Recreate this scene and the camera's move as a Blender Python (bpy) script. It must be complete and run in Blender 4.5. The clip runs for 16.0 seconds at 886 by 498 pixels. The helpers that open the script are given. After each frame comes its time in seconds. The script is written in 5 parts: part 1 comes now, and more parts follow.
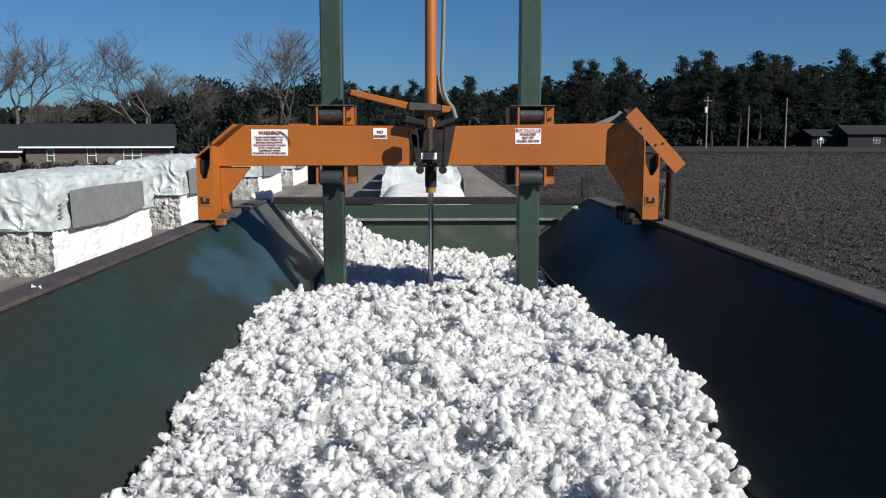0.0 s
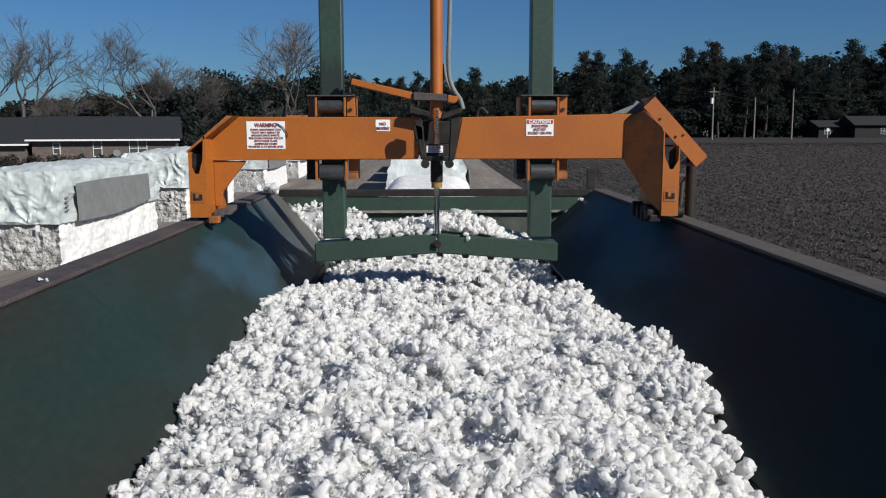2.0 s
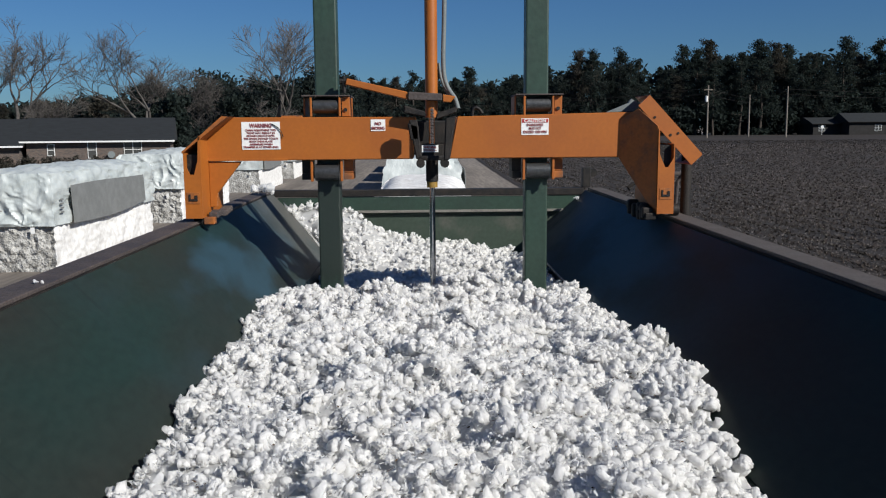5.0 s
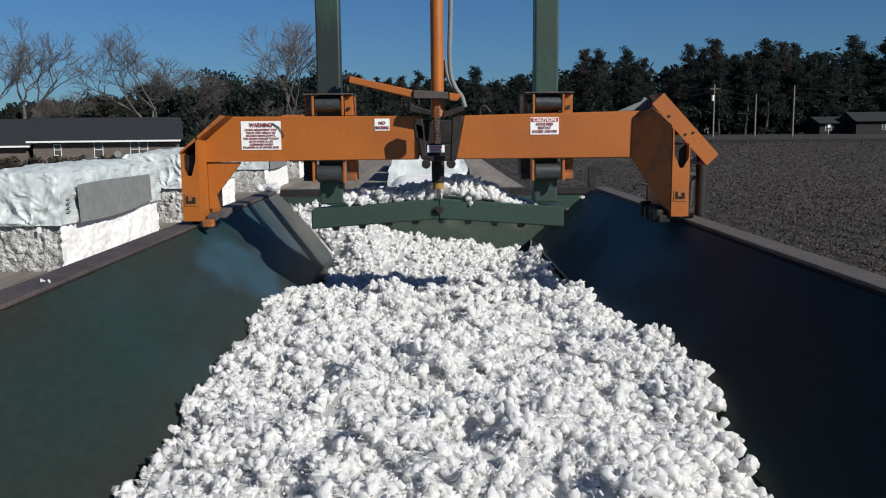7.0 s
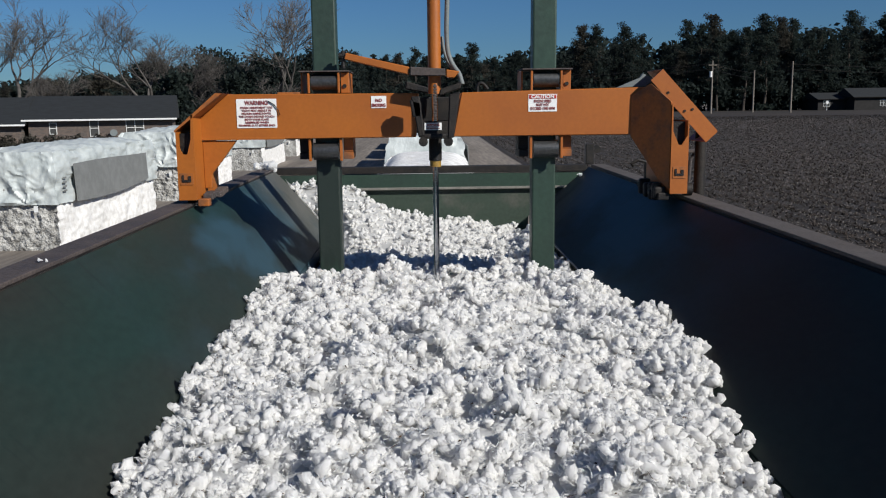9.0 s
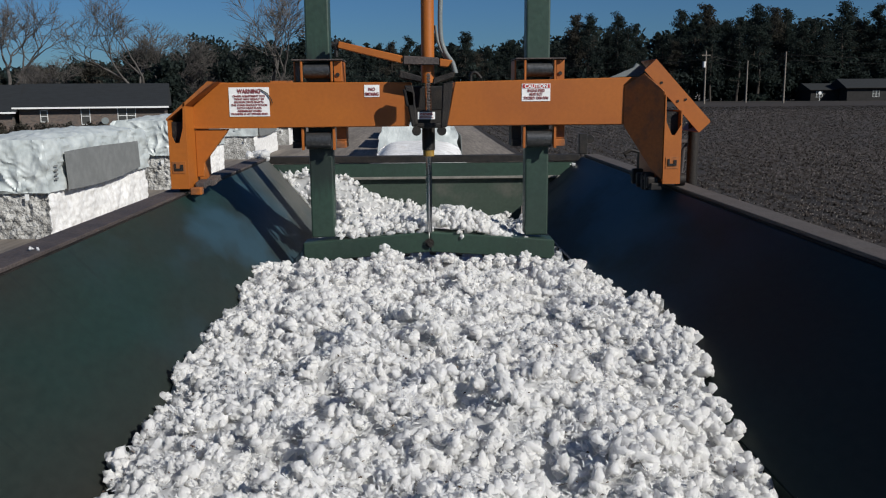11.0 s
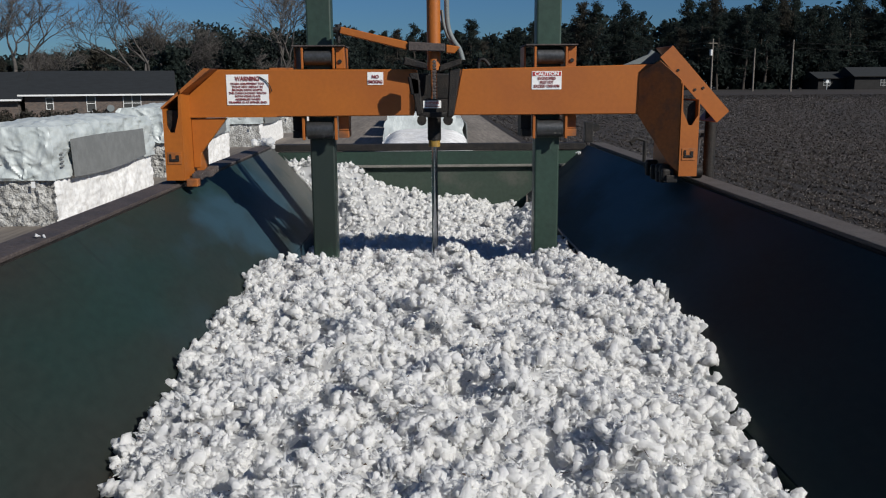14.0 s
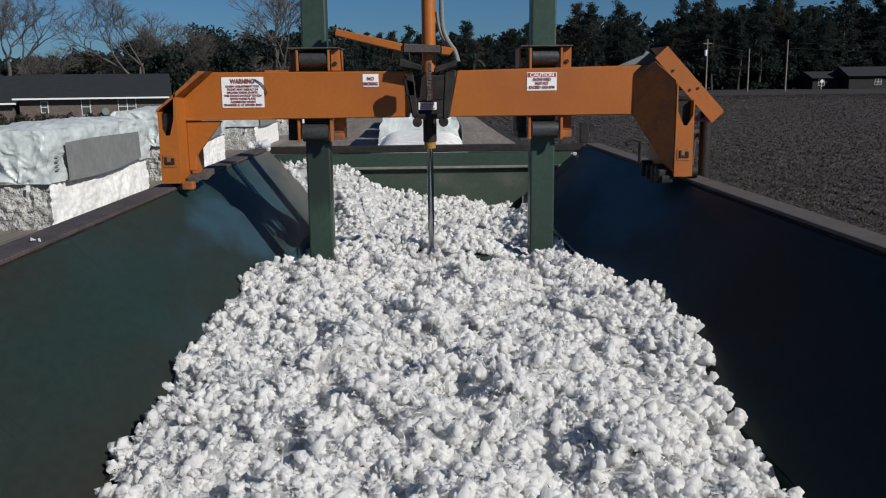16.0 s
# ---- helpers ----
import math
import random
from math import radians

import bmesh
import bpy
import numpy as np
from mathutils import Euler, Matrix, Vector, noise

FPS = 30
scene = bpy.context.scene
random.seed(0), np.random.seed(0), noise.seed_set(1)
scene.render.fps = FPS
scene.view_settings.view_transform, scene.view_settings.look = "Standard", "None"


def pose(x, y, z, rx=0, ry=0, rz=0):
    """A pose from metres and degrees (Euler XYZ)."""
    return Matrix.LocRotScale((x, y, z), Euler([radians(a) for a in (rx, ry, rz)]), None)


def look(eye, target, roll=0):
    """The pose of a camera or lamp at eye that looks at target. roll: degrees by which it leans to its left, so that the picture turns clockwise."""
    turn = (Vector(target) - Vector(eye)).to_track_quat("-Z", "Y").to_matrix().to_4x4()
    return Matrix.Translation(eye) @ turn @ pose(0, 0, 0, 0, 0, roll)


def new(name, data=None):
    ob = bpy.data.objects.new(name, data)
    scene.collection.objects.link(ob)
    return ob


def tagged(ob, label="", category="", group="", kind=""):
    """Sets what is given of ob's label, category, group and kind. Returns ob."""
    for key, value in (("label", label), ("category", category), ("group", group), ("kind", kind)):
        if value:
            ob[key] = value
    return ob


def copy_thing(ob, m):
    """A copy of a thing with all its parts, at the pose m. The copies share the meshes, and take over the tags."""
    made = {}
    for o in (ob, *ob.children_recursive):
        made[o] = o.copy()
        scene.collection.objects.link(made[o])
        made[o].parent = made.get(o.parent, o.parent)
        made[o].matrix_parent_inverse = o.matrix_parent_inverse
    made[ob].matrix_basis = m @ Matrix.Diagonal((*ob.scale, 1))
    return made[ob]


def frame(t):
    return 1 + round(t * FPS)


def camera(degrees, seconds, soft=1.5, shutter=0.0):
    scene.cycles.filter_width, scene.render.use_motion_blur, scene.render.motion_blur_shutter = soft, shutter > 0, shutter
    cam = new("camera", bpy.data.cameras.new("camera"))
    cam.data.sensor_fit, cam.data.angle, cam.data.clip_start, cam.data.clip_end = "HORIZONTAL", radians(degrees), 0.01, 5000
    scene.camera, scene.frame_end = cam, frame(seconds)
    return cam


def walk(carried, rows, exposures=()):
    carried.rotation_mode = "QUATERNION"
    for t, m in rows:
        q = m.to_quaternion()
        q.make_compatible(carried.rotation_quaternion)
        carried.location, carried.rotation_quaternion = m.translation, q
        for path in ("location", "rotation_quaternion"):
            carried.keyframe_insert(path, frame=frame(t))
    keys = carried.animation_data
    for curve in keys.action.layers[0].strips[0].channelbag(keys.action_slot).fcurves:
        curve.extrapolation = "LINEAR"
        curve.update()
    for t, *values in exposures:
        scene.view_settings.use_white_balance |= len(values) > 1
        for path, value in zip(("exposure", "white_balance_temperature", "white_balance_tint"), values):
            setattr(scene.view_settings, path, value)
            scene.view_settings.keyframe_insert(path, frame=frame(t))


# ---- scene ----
cam = camera(54.8, 16.0, soft=1.15)
EYE = (0.0, 0.0, 3.6)
TURNS = [
    (0.0, -1.45, -7.41, -0.05),
    (0.5, -1.22, -7.70, -0.18),
    (1.0, -1.32, -7.81, 0.03),
    (1.5, -1.25, -7.89, 0.18),
    (2.0, -1.10, -7.94, 0.10),
    (2.5, -1.58, -8.07, -0.35),
    (3.0, -1.41, -8.34, -0.02),
    (3.5, -1.59, -8.19, 0.50),
    (4.0, -1.55, -8.05, 0.27),
    (6.5, -1.18, -7.96, 0.75),
    (7.0, -1.05, -8.01, 0.48),
    (7.5, -0.99, -8.06, 0.25),
    (8.0, -1.14, -8.60, 0.20),
    (8.5, -1.27, -8.85, 0.61),
    (9.0, -1.24, -9.50, 0.65),
    (11.5, -1.89, -10.21, 0.21),
    (12.0, -1.88, -10.11, -0.12),
    (12.5, -1.28, -10.73, -0.11),
    (13.0, -1.48, -10.75, 0.29),
    (13.5, -1.36, -11.11, 0.38),
    (14.0, -1.32, -10.99, 0.34),
    (14.5, -1.74, -11.12, 0.69),
    (15.0, -1.68, -11.14, 1.06),
    (15.5, -1.84, -10.81, 1.20),
    (16.0, -1.63, -10.89, 0.62),
]
walk(cam, [(t, pose(*EYE, 90 + p, r, yw)) for t, yw, p, r in TURNS], [(0, 0.53), (1.0, 0.52), (1.5, 0.41), (2.5, 0.34), (4.0, 0.29), (5.4, 0.38), (6.5, 0.50), (7.0, 0.37), (7.5, 0.29), (9, 0.28), (11.5, 0.10), (16, 0.08)])

# ---- light ----
SUN = Vector((1.2, -1.05, 1.0)).normalized()
world = bpy.data.worlds.new("world")
scene.world = world
world.use_nodes = True
wn = world.node_tree
sky = wn.nodes.new("ShaderNodeTexSky")
sky.sky_type, sky.sun_disc = "NISHITA", False
sky.sun_elevation = math.asin(SUN.z)
sky.sun_rotation = math.atan2(SUN.x, SUN.y)
sky.air_density, sky.dust_density, sky.ozone_density = 1.0, 0.2, 2.5
wn.nodes["Background"].inputs["Strength"].default_value = 0.036
tint = wn.nodes.new("ShaderNodeMix")
tint.data_type, tint.blend_type = "RGBA", "MULTIPLY"
tint.inputs["Factor"].default_value = 1.0
tint.inputs["B"].default_value = (0.45, 0.80, 1.27, 1)
wn.links.new(sky.outputs[0], tint.inputs["A"])
wn.links.new(tint.outputs["Result"], wn.nodes["Background"].inputs["Color"])
sun_data = bpy.data.lights.new("sun", "SUN")
sun_data.energy, sun_data.angle, sun_data.color = 4.4, radians(0.5), (0.97, 0.95, 0.90)
sun = new("sun", sun_data)
sun.matrix_world = look(SUN * 60, (0, 0, 0))


# ---- materials ----
def mat(name, color, rough=0.6, metal=0.0, var=0.15, scale=6.0, bump=0.2, fine=60.0, second=None, island=0.0, spec=0.5, dist=0.01, stretch=(1, 1, 1), amount=0.5, soft=0.12):
    """A surface with variation at two scales: broad stains towards `second`, fine grain and relief."""
    m = bpy.data.materials.new(name)
    m.use_nodes = True
    nt = m.node_tree
    N, L = nt.nodes, nt.links
    b = N["Principled BSDF"]
    tc = N.new("ShaderNodeTexCoord")
    mp = N.new("ShaderNodeMapping")
    mp.inputs["Scale"].default_value = stretch
    L.new(tc.outputs["Object"], mp.inputs[0])
    n1 = N.new("ShaderNodeTexNoise")
    n1.inputs["Scale"].default_value, n1.inputs["Detail"].default_value = scale, 5
    n2 = N.new("ShaderNodeTexNoise")
    n2.inputs["Scale"].default_value, n2.inputs["Detail"].default_value = fine, 3
    L.new(mp.outputs[0], n1.inputs["Vector"])
    L.new(mp.outputs[0], n2.inputs["Vector"])
    ramp = N.new("ShaderNodeMapRange")
    ramp.inputs["From Min"].default_value, ramp.inputs["From Max"].default_value = amount - soft, amount + soft
    L.new(n1.outputs[0], ramp.inputs[0])
    mix = N.new("ShaderNodeMix")
    mix.data_type = "RGBA"
    c2 = second if second else tuple(c * (1 - var) for c in color)
    mix.inputs["A"].default_value, mix.inputs["B"].default_value = (*color, 1), (*c2, 1)
    L.new(ramp.outputs[0], mix.inputs["Factor"])
    hsv = N.new("ShaderNodeHueSaturation")
    L.new(mix.outputs["Result"], hsv.inputs["Color"])
    val = N.new("ShaderNodeMapRange")
    val.inputs["From Min"].default_value, val.inputs["From Max"].default_value = 0.3, 0.7
    val.inputs["To Min"].default_value, val.inputs["To Max"].default_value = 1 - var, 1 + var
    L.new(n2.outputs[0], val.inputs[0])
    if island:
        geo = N.new("ShaderNodeNewGeometry")
        isl = N.new("ShaderNodeMapRange")
        isl.inputs["To Min"].default_value, isl.inputs["To Max"].default_value = 1 - island, 1 + island
        L.new(geo.outputs["Random Per Island"], isl.inputs[0])
        mul = N.new("ShaderNodeMath")
        mul.operation = "MULTIPLY"
        L.new(val.outputs[0], mul.inputs[0])
        L.new(isl.outputs[0], mul.inputs[1])
        L.new(mul.outputs[0], hsv.inputs["Value"])
    else:
        L.new(val.outputs[0], hsv.inputs["Value"])
    L.new(hsv.outputs[0], b.inputs["Base Color"])
    rr = N.new("ShaderNodeMapRange")
    rr.inputs["To Min"].default_value, rr.inputs["To Max"].default_value = max(0.03, rough - 0.1), min(1, rough + 0.1)
    L.new(n1.outputs[0], rr.inputs[0])
    L.new(rr.outputs[0], b.inputs["Roughness"])
    b.inputs["Metallic"].default_value = metal
    b.inputs["Specular IOR Level"].default_value = spec
    if bump:
        bp = N.new("ShaderNodeBump")
        bp.inputs["Strength"].default_value, bp.inputs["Distance"].default_value = bump, dist
        L.new(n2.outputs[0], bp.inputs["Height"])
        L.new(bp.outputs[0], b.inputs["Normal"])
    return m


M_ORANGE = mat("orange_paint", (0.36, 0.106, 0.012), 0.5, 0, 0.06, 1.6, 0.05, 40, (0.30, 0.084, 0.011))
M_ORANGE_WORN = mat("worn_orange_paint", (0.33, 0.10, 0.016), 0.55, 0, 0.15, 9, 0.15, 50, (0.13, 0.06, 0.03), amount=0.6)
M_GREEN = mat("green_paint", (0.028, 0.055, 0.039), 0.45, 0, 0.15, 2.0, 0.1, 30, (0.024, 0.044, 0.033))
M_RAILTAN = mat("pale_rusty_steel", (0.080, 0.068, 0.060), 0.8, 0, 0.2, 5, 0.3, 60, (0.07, 0.056, 0.049))
# paler than the gate, so that the ledge stands out as a thin line
M_LEDGE = mat("pale_ledge_edge", (0.20, 0.19, 0.165), 0.6, 0, 0.2, 8, 0.1, 60)
M_RUST = mat("rusty_steel", (0.050, 0.040, 0.038), 0.75, 0, 0.25, 5, 0.4, 60, (0.075, 0.058, 0.052))
M_BLACK = mat("greasy_black_steel", (0.011, 0.010, 0.010), 0.6, 0.0, 0.3, 12, 0.4, 90, (0.023, 0.019, 0.016), spec=0.3)
M_CHROME = mat("chrome", (0.62, 0.63, 0.65), 0.14, 1.0, 0.03, 8, 0, 60)
M_ROLLER = mat("worn_roller_steel", (0.10, 0.10, 0.10), 0.4, 0.7, 0.2, 10, 0.2, 60)
M_YELLOW = mat("yellow_collar_paint", (0.28, 0.165, 0.03), 0.5, 0, 0.2, 20, 0.1, 60)
M_HOSE = mat("grey_rubber_hose", (0.16, 0.18, 0.18), 0.6, 0, 0.15, 20, 0.2, 90)
M_STICKER = mat("white_sticker", (0.80, 0.80, 0.78), 0.45, 0, 0.04, 10, 0, 60)
M_RED = mat("dark_red_ink", (0.22, 0.03, 0.03), 0.6, 0, 0.05, 10, 0, 60)
M_REDBAR = mat("red_sign_band", (0.42, 0.03, 0.03), 0.5, 0, 0.05, 10, 0, 60)


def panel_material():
    """Dark green side paint: brown rubbed stains, bluer patches along the far half, fine slope scratches, greyer
    towards the far end.
    """
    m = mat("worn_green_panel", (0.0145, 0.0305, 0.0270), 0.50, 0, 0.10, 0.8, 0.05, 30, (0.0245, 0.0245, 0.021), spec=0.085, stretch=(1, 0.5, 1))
    N, L = m.node_tree.nodes, m.node_tree.links
    tc, sx = N.new("ShaderNodeTexCoord"), N.new("ShaderNodeSeparateXYZ")
    L.new(tc.outputs["Object"], sx.inputs[0])

    def noisy(scale, stretch, lo, hi, detail=4):
        mp, n, r = N.new("ShaderNodeMapping"), N.new("ShaderNodeTexNoise"), N.new("ShaderNodeMapRange")
        mp.inputs["Scale"].default_value = stretch
        n.inputs["Scale"].default_value, n.inputs["Detail"].default_value = scale, detail
        r.inputs["From Min"].default_value, r.inputs["From Max"].default_value = lo, hi
        L.new(tc.outputs["Object"], mp.inputs[0])
        L.new(mp.outputs[0], n.inputs["Vector"])
        L.new(n.outputs[0], r.inputs[0])
        return r.outputs[0]

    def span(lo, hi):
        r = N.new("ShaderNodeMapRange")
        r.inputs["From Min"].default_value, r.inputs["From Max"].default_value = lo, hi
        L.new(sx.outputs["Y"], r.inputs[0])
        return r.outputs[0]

    def times(a, b):
        k = N.new("ShaderNodeMath")
        k.operation = "MULTIPLY"
        L.new(a, k.inputs[0])
        if isinstance(b, float):
            k.inputs[1].default_value = b
        else:
            L.new(b, k.inputs[1])
        return k.outputs[0]

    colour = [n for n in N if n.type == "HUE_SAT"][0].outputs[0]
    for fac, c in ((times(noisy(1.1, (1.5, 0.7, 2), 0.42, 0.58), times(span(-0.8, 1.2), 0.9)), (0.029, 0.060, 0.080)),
                   (times(noisy(9, (0.25, 3.5, 0.25), 0.60, 0.72), times(noisy(0.9, (1, 1, 1), 0.45, 0.6), 0.5)), (0.012, 0.018, 0.018)),
                   (times(noisy(2.2, (1, 1, 1), 0.28, 0.50), times(span(3.15, 4.25), 0.92)), (0.088, 0.088, 0.080)),
                   (times(noisy(14, (1, 2.0, 1), 0.62, 0.70), times(span(2.2, 4.0), 0.6)), (0.12, 0.12, 0.11))):
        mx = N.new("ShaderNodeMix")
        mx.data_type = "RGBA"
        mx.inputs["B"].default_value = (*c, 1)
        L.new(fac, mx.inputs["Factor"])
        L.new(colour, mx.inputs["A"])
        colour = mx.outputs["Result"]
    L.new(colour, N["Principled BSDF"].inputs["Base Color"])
    return m


M_PANEL = panel_material()
M_GATE = mat("dusty_green_gate", (0.038, 0.056, 0.042), 0.6, 0, 0.12, 2.6, 0.1, 30, (0.078, 0.082, 0.068), spec=0.3, amount=0.57, soft=0.07)


def cotton_material():
    m = mat("raw_cotton", (0.965, 0.965, 0.96), 1.0, 0, 0.02, 7, 0.6, 120, (0.945, 0.94, 0.925), island=0.03, spec=0.03, dist=0.012)
    N, L = m.node_tree.nodes, m.node_tree.links
    tr, mx = N.new("ShaderNodeBsdfTranslucent"), N.new("ShaderNodeMixShader")
    tr.inputs["Color"].default_value = (0.978, 0.968, 0.952, 1)
    mx.inputs[0].default_value = 0.61
    L.new(N["Principled BSDF"].outputs[0], mx.inputs[1])
    L.new(tr.outputs[0], mx.inputs[2])
    L.new(mx.outputs[0], N["Material Output"].inputs["Surface"])
    return m


M_COTTON = cotton_material()
M_TRASH = mat("dry_leaf_trash", (0.10, 0.065, 0.04), 0.9, 0, 0.3, 30, 0, 60, island=0.4)
M_TARP = mat("white_tarp", (0.52, 0.55, 0.535), 0.42, 0, 0.05, 1.6, 0.6, 7.0, (0.43, 0.465, 0.455), dist=0.03, stretch=(1.4, 0.7, 1))
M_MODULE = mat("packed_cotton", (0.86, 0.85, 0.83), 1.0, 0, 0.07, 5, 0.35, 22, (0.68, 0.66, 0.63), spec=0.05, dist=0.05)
# near ends: ragged relief, and a greyer colour with their shade in it
M_MODEND_SHADED = mat("shaded_ragged_cotton_end", (0.50, 0.49, 0.465), 1.0, 0, 0.28, 3.2, 1.0, 13, (0.30, 0.29, 0.27), spec=0.05, dist=0.1)
M_GREYCLOTH = mat("grey_mesh_cloth", (0.155, 0.16, 0.155), 0.8, 0, 0.15, 4, 0.3, 60, (0.19, 0.195, 0.19))
M_BARK = mat("bare_tree_bark", (0.098, 0.088, 0.080), 0.9, 0, 0.2, 3, 0.3, 20)
M_PINEBARK = mat("pine_bark", (0.05, 0.04, 0.032), 0.9, 0, 0.2, 3, 0.3, 20)
M_PINE = mat("pine_needles", (0.036, 0.049, 0.042), 0.9, 0, 0.2, 0.3, 0, 6, (0.030, 0.038, 0.035), island=0.2, spec=0.05)
M_BRUSH = mat("winter_brush", (0.070, 0.063, 0.052), 0.9, 0, 0.3, 0.3, 0, 6, (0.052, 0.052, 0.042), island=0.3, spec=0.1)
def leafy(m, share):
    """Lets some light through thin leaves."""
    N, L = m.node_tree.nodes, m.node_tree.links
    tr, mx = N.new("ShaderNodeBsdfTranslucent"), N.new("ShaderNodeMixShader")
    hsv = [n for n in N if n.type == "HUE_SAT"][0]
    L.new(hsv.outputs[0], tr.inputs["Color"])
    mx.inputs[0].default_value = share
    L.new(N["Principled BSDF"].outputs[0], mx.inputs[1])
    L.new(tr.outputs[0], mx.inputs[2])
    L.new(mx.outputs[0], N["Material Output"].inputs["Surface"])


leafy(M_PINE, 0.5)
leafy(M_BRUSH, 0.5)
M_SHINGLE = mat("dark_shingles", (0.013, 0.0155, 0.0175), 0.85, 0, 0.2, 1.2, 0.3, 9, stretch=(1, 1, 6))
# near black, as the wall's shade is put into its colour
M_DARKWALL = mat("shaded_dark_wall", (0.011, 0.0095, 0.009), 0.85, 0, 0.2, 1.2, 0.2, 9)
M_WHITE = mat("white_trim_paint", (0.70, 0.70, 0.68), 0.5, 0, 0.04, 3, 0, 60)
M_GLASS = mat("dark_window_glass", (0.06, 0.06, 0.058), 0.15, 0, 0.05, 3, 0, 60)
M_POLE = mat("weathered_pole", (0.22, 0.19, 0.16), 0.9, 0, 0.2, 2, 0.2, 30)
M_STALK = mat("dry_cotton_stalk", (0.043, 0.032, 0.025), 0.9, 0, 0.2, 2, 0, 30, island=0.5)
M_LINT = mat("field_lint", (0.40, 0.36, 0.32), 1.0, 0, 0.1, 2, 0, 30, island=0.2)
M_DIRT = mat("pale_dirt", (0.21, 0.18, 0.15), 0.95, 0, 0.25, 0.5, 0.6, 5, (0.125, 0.105, 0.088), dist=0.05, stretch=(1, 0.08, 1))
M_FIELD = mat("brown_field_soil", (0.0110, 0.0080, 0.0061), 0.95, 0, 0.3, 0.06, 0.5, 3.0, (0.025, 0.017, 0.012), dist=0.08)


def brick_material():
    m = mat("brown_brick", (0.12, 0.075, 0.058), 0.85, 0, 0.15, 1.0, 0.2, 20)
    nt = m.node_tree
    br = nt.nodes.new("ShaderNodeTexBrick")
    br.inputs["Scale"].default_value = 1.0
    br.inputs["Color1"].default_value, br.inputs["Color2"].default_value = (0.125, 0.086, 0.067, 1), (0.058, 0.046, 0.041, 1)
    br.inputs["Mortar"].default_value = (0.14, 0.125, 0.112, 1)
    br.inputs["Brick Width"].default_value, br.inputs["Row Height"].default_value, br.inputs["Mortar Size"].default_value = 0.22, 0.075, 0.008
    tc = nt.nodes.new("ShaderNodeTexCoord")
    mp = nt.nodes.new("ShaderNodeMapping")
    mp.inputs["Rotation"].default_value = (radians(90), 0, 0)
    nt.links.new(tc.outputs["Object"], mp.inputs[0])
    nt.links.new(mp.outputs[0], br.inputs[0])
    hsv = [n for n in nt.nodes if n.type == "HUE_SAT"][0]
    nt.links.new(br.outputs[0], hsv.inputs["Color"])
    return m


M_BRICK = brick_material()


def stained_green():
    """Green mast paint, blackened with grease on the stretch that rides through the guides."""
    m = mat("greasy_green_paint", (0.028, 0.055, 0.039), 0.45, 0, 0.15, 2.0, 0.1, 30, (0.024, 0.044, 0.033))
    nt = m.node_tree
    N, L = nt.nodes, nt.links
    tc = N.new("ShaderNodeTexCoord")
    sx = N.new("ShaderNodeSeparateXYZ")
    L.new(tc.outputs["Object"], sx.inputs[0])
    nz = N.new("ShaderNodeTexNoise")
    nz.inputs["Scale"].default_value = 7
    mp = N.new("ShaderNodeMapping")
    mp.inputs["Scale"].default_value = (6, 6, 0.7)
    L.new(tc.outputs["Object"], mp.inputs[0])
    L.new(mp.outputs[0], nz.inputs["Vector"])
    ad = N.new("ShaderNodeMath")
    ad.operation = "MULTIPLY_ADD"
    ad.inputs[1].default_value = 0.35
    L.new(nz.outputs[0], ad.inputs[0])
    L.new(sx.outputs["Z"], ad.inputs[2])
    mr = N.new("ShaderNodeMapRange")
    mr.inputs["From Min"].default_value, mr.inputs["From Max"].default_value = 0.52, 0.66
    L.new(ad.outputs[0], mr.inputs[0])
    up = N.new("ShaderNodeMapRange")
    up.inputs["From Min"].default_value, up.inputs["From Max"].default_value = 1.62, 1.45
    L.new(ad.outputs[0], up.inputs[0])
    both = N.new("ShaderNodeMath")
    both.operation = "MULTIPLY"
    L.new(mr.outputs[0], both.inputs[0])
    L.new(up.outputs[0], both.inputs[1])
    hsv = [n for n in N if n.type == "HUE_SAT"][0]
    mx = N.new("ShaderNodeMix")
    mx.data_type = "RGBA"
    mx.inputs["B"].default_value = (0.018, 0.027, 0.022, 1)
    L.new(both.outputs[0], mx.inputs["Factor"])
    L.new(hsv.outputs[0], mx.inputs["A"])
    L.new(mx.outputs["Result"], N["Principled BSDF"].inputs["Base Color"])
    return m


M_MAST = stained_green()


# ---- building helpers ----
def box(bm, x0, x1, y0, y1, z0, z1, bevel=0.0):
    r = bmesh.ops.create_cube(bm, size=1)
    bmesh.ops.transform(bm, verts=r["verts"], matrix=Matrix.Translation(((x0 + x1) / 2, (y0 + y1) / 2, (z0 + z1) / 2)) @ Matrix.Diagonal((x1 - x0, y1 - y0, z1 - z0, 1)))
    if bevel:
        es = list({e for v in r["verts"] for e in v.link_edges})
        bmesh.ops.bevel(bm, geom=es, offset=bevel, segments=2, affect="EDGES", profile=0.5)
    return r["verts"]


def prism(bm, pts, y0, y1, bevel=0.0):
    """An outline in x and z, pulled from y0 to y1."""
    a = [bm.verts.new((x, y0, z)) for x, z in pts]
    b = [bm.verts.new((x, y1, z)) for x, z in pts]
    n = len(pts)
    fs = [bm.faces.new(a), bm.faces.new(b[::-1])]
    for i in range(n):
        fs.append(bm.faces.new((a[i], b[i], b[(i + 1) % n], a[(i + 1) % n])))
    bmesh.ops.recalc_face_normals(bm, faces=fs)
    if bevel:
        es = list({e for f in fs for e in f.edges})
        bmesh.ops.bevel(bm, geom=es, offset=bevel, segments=1, affect="EDGES")


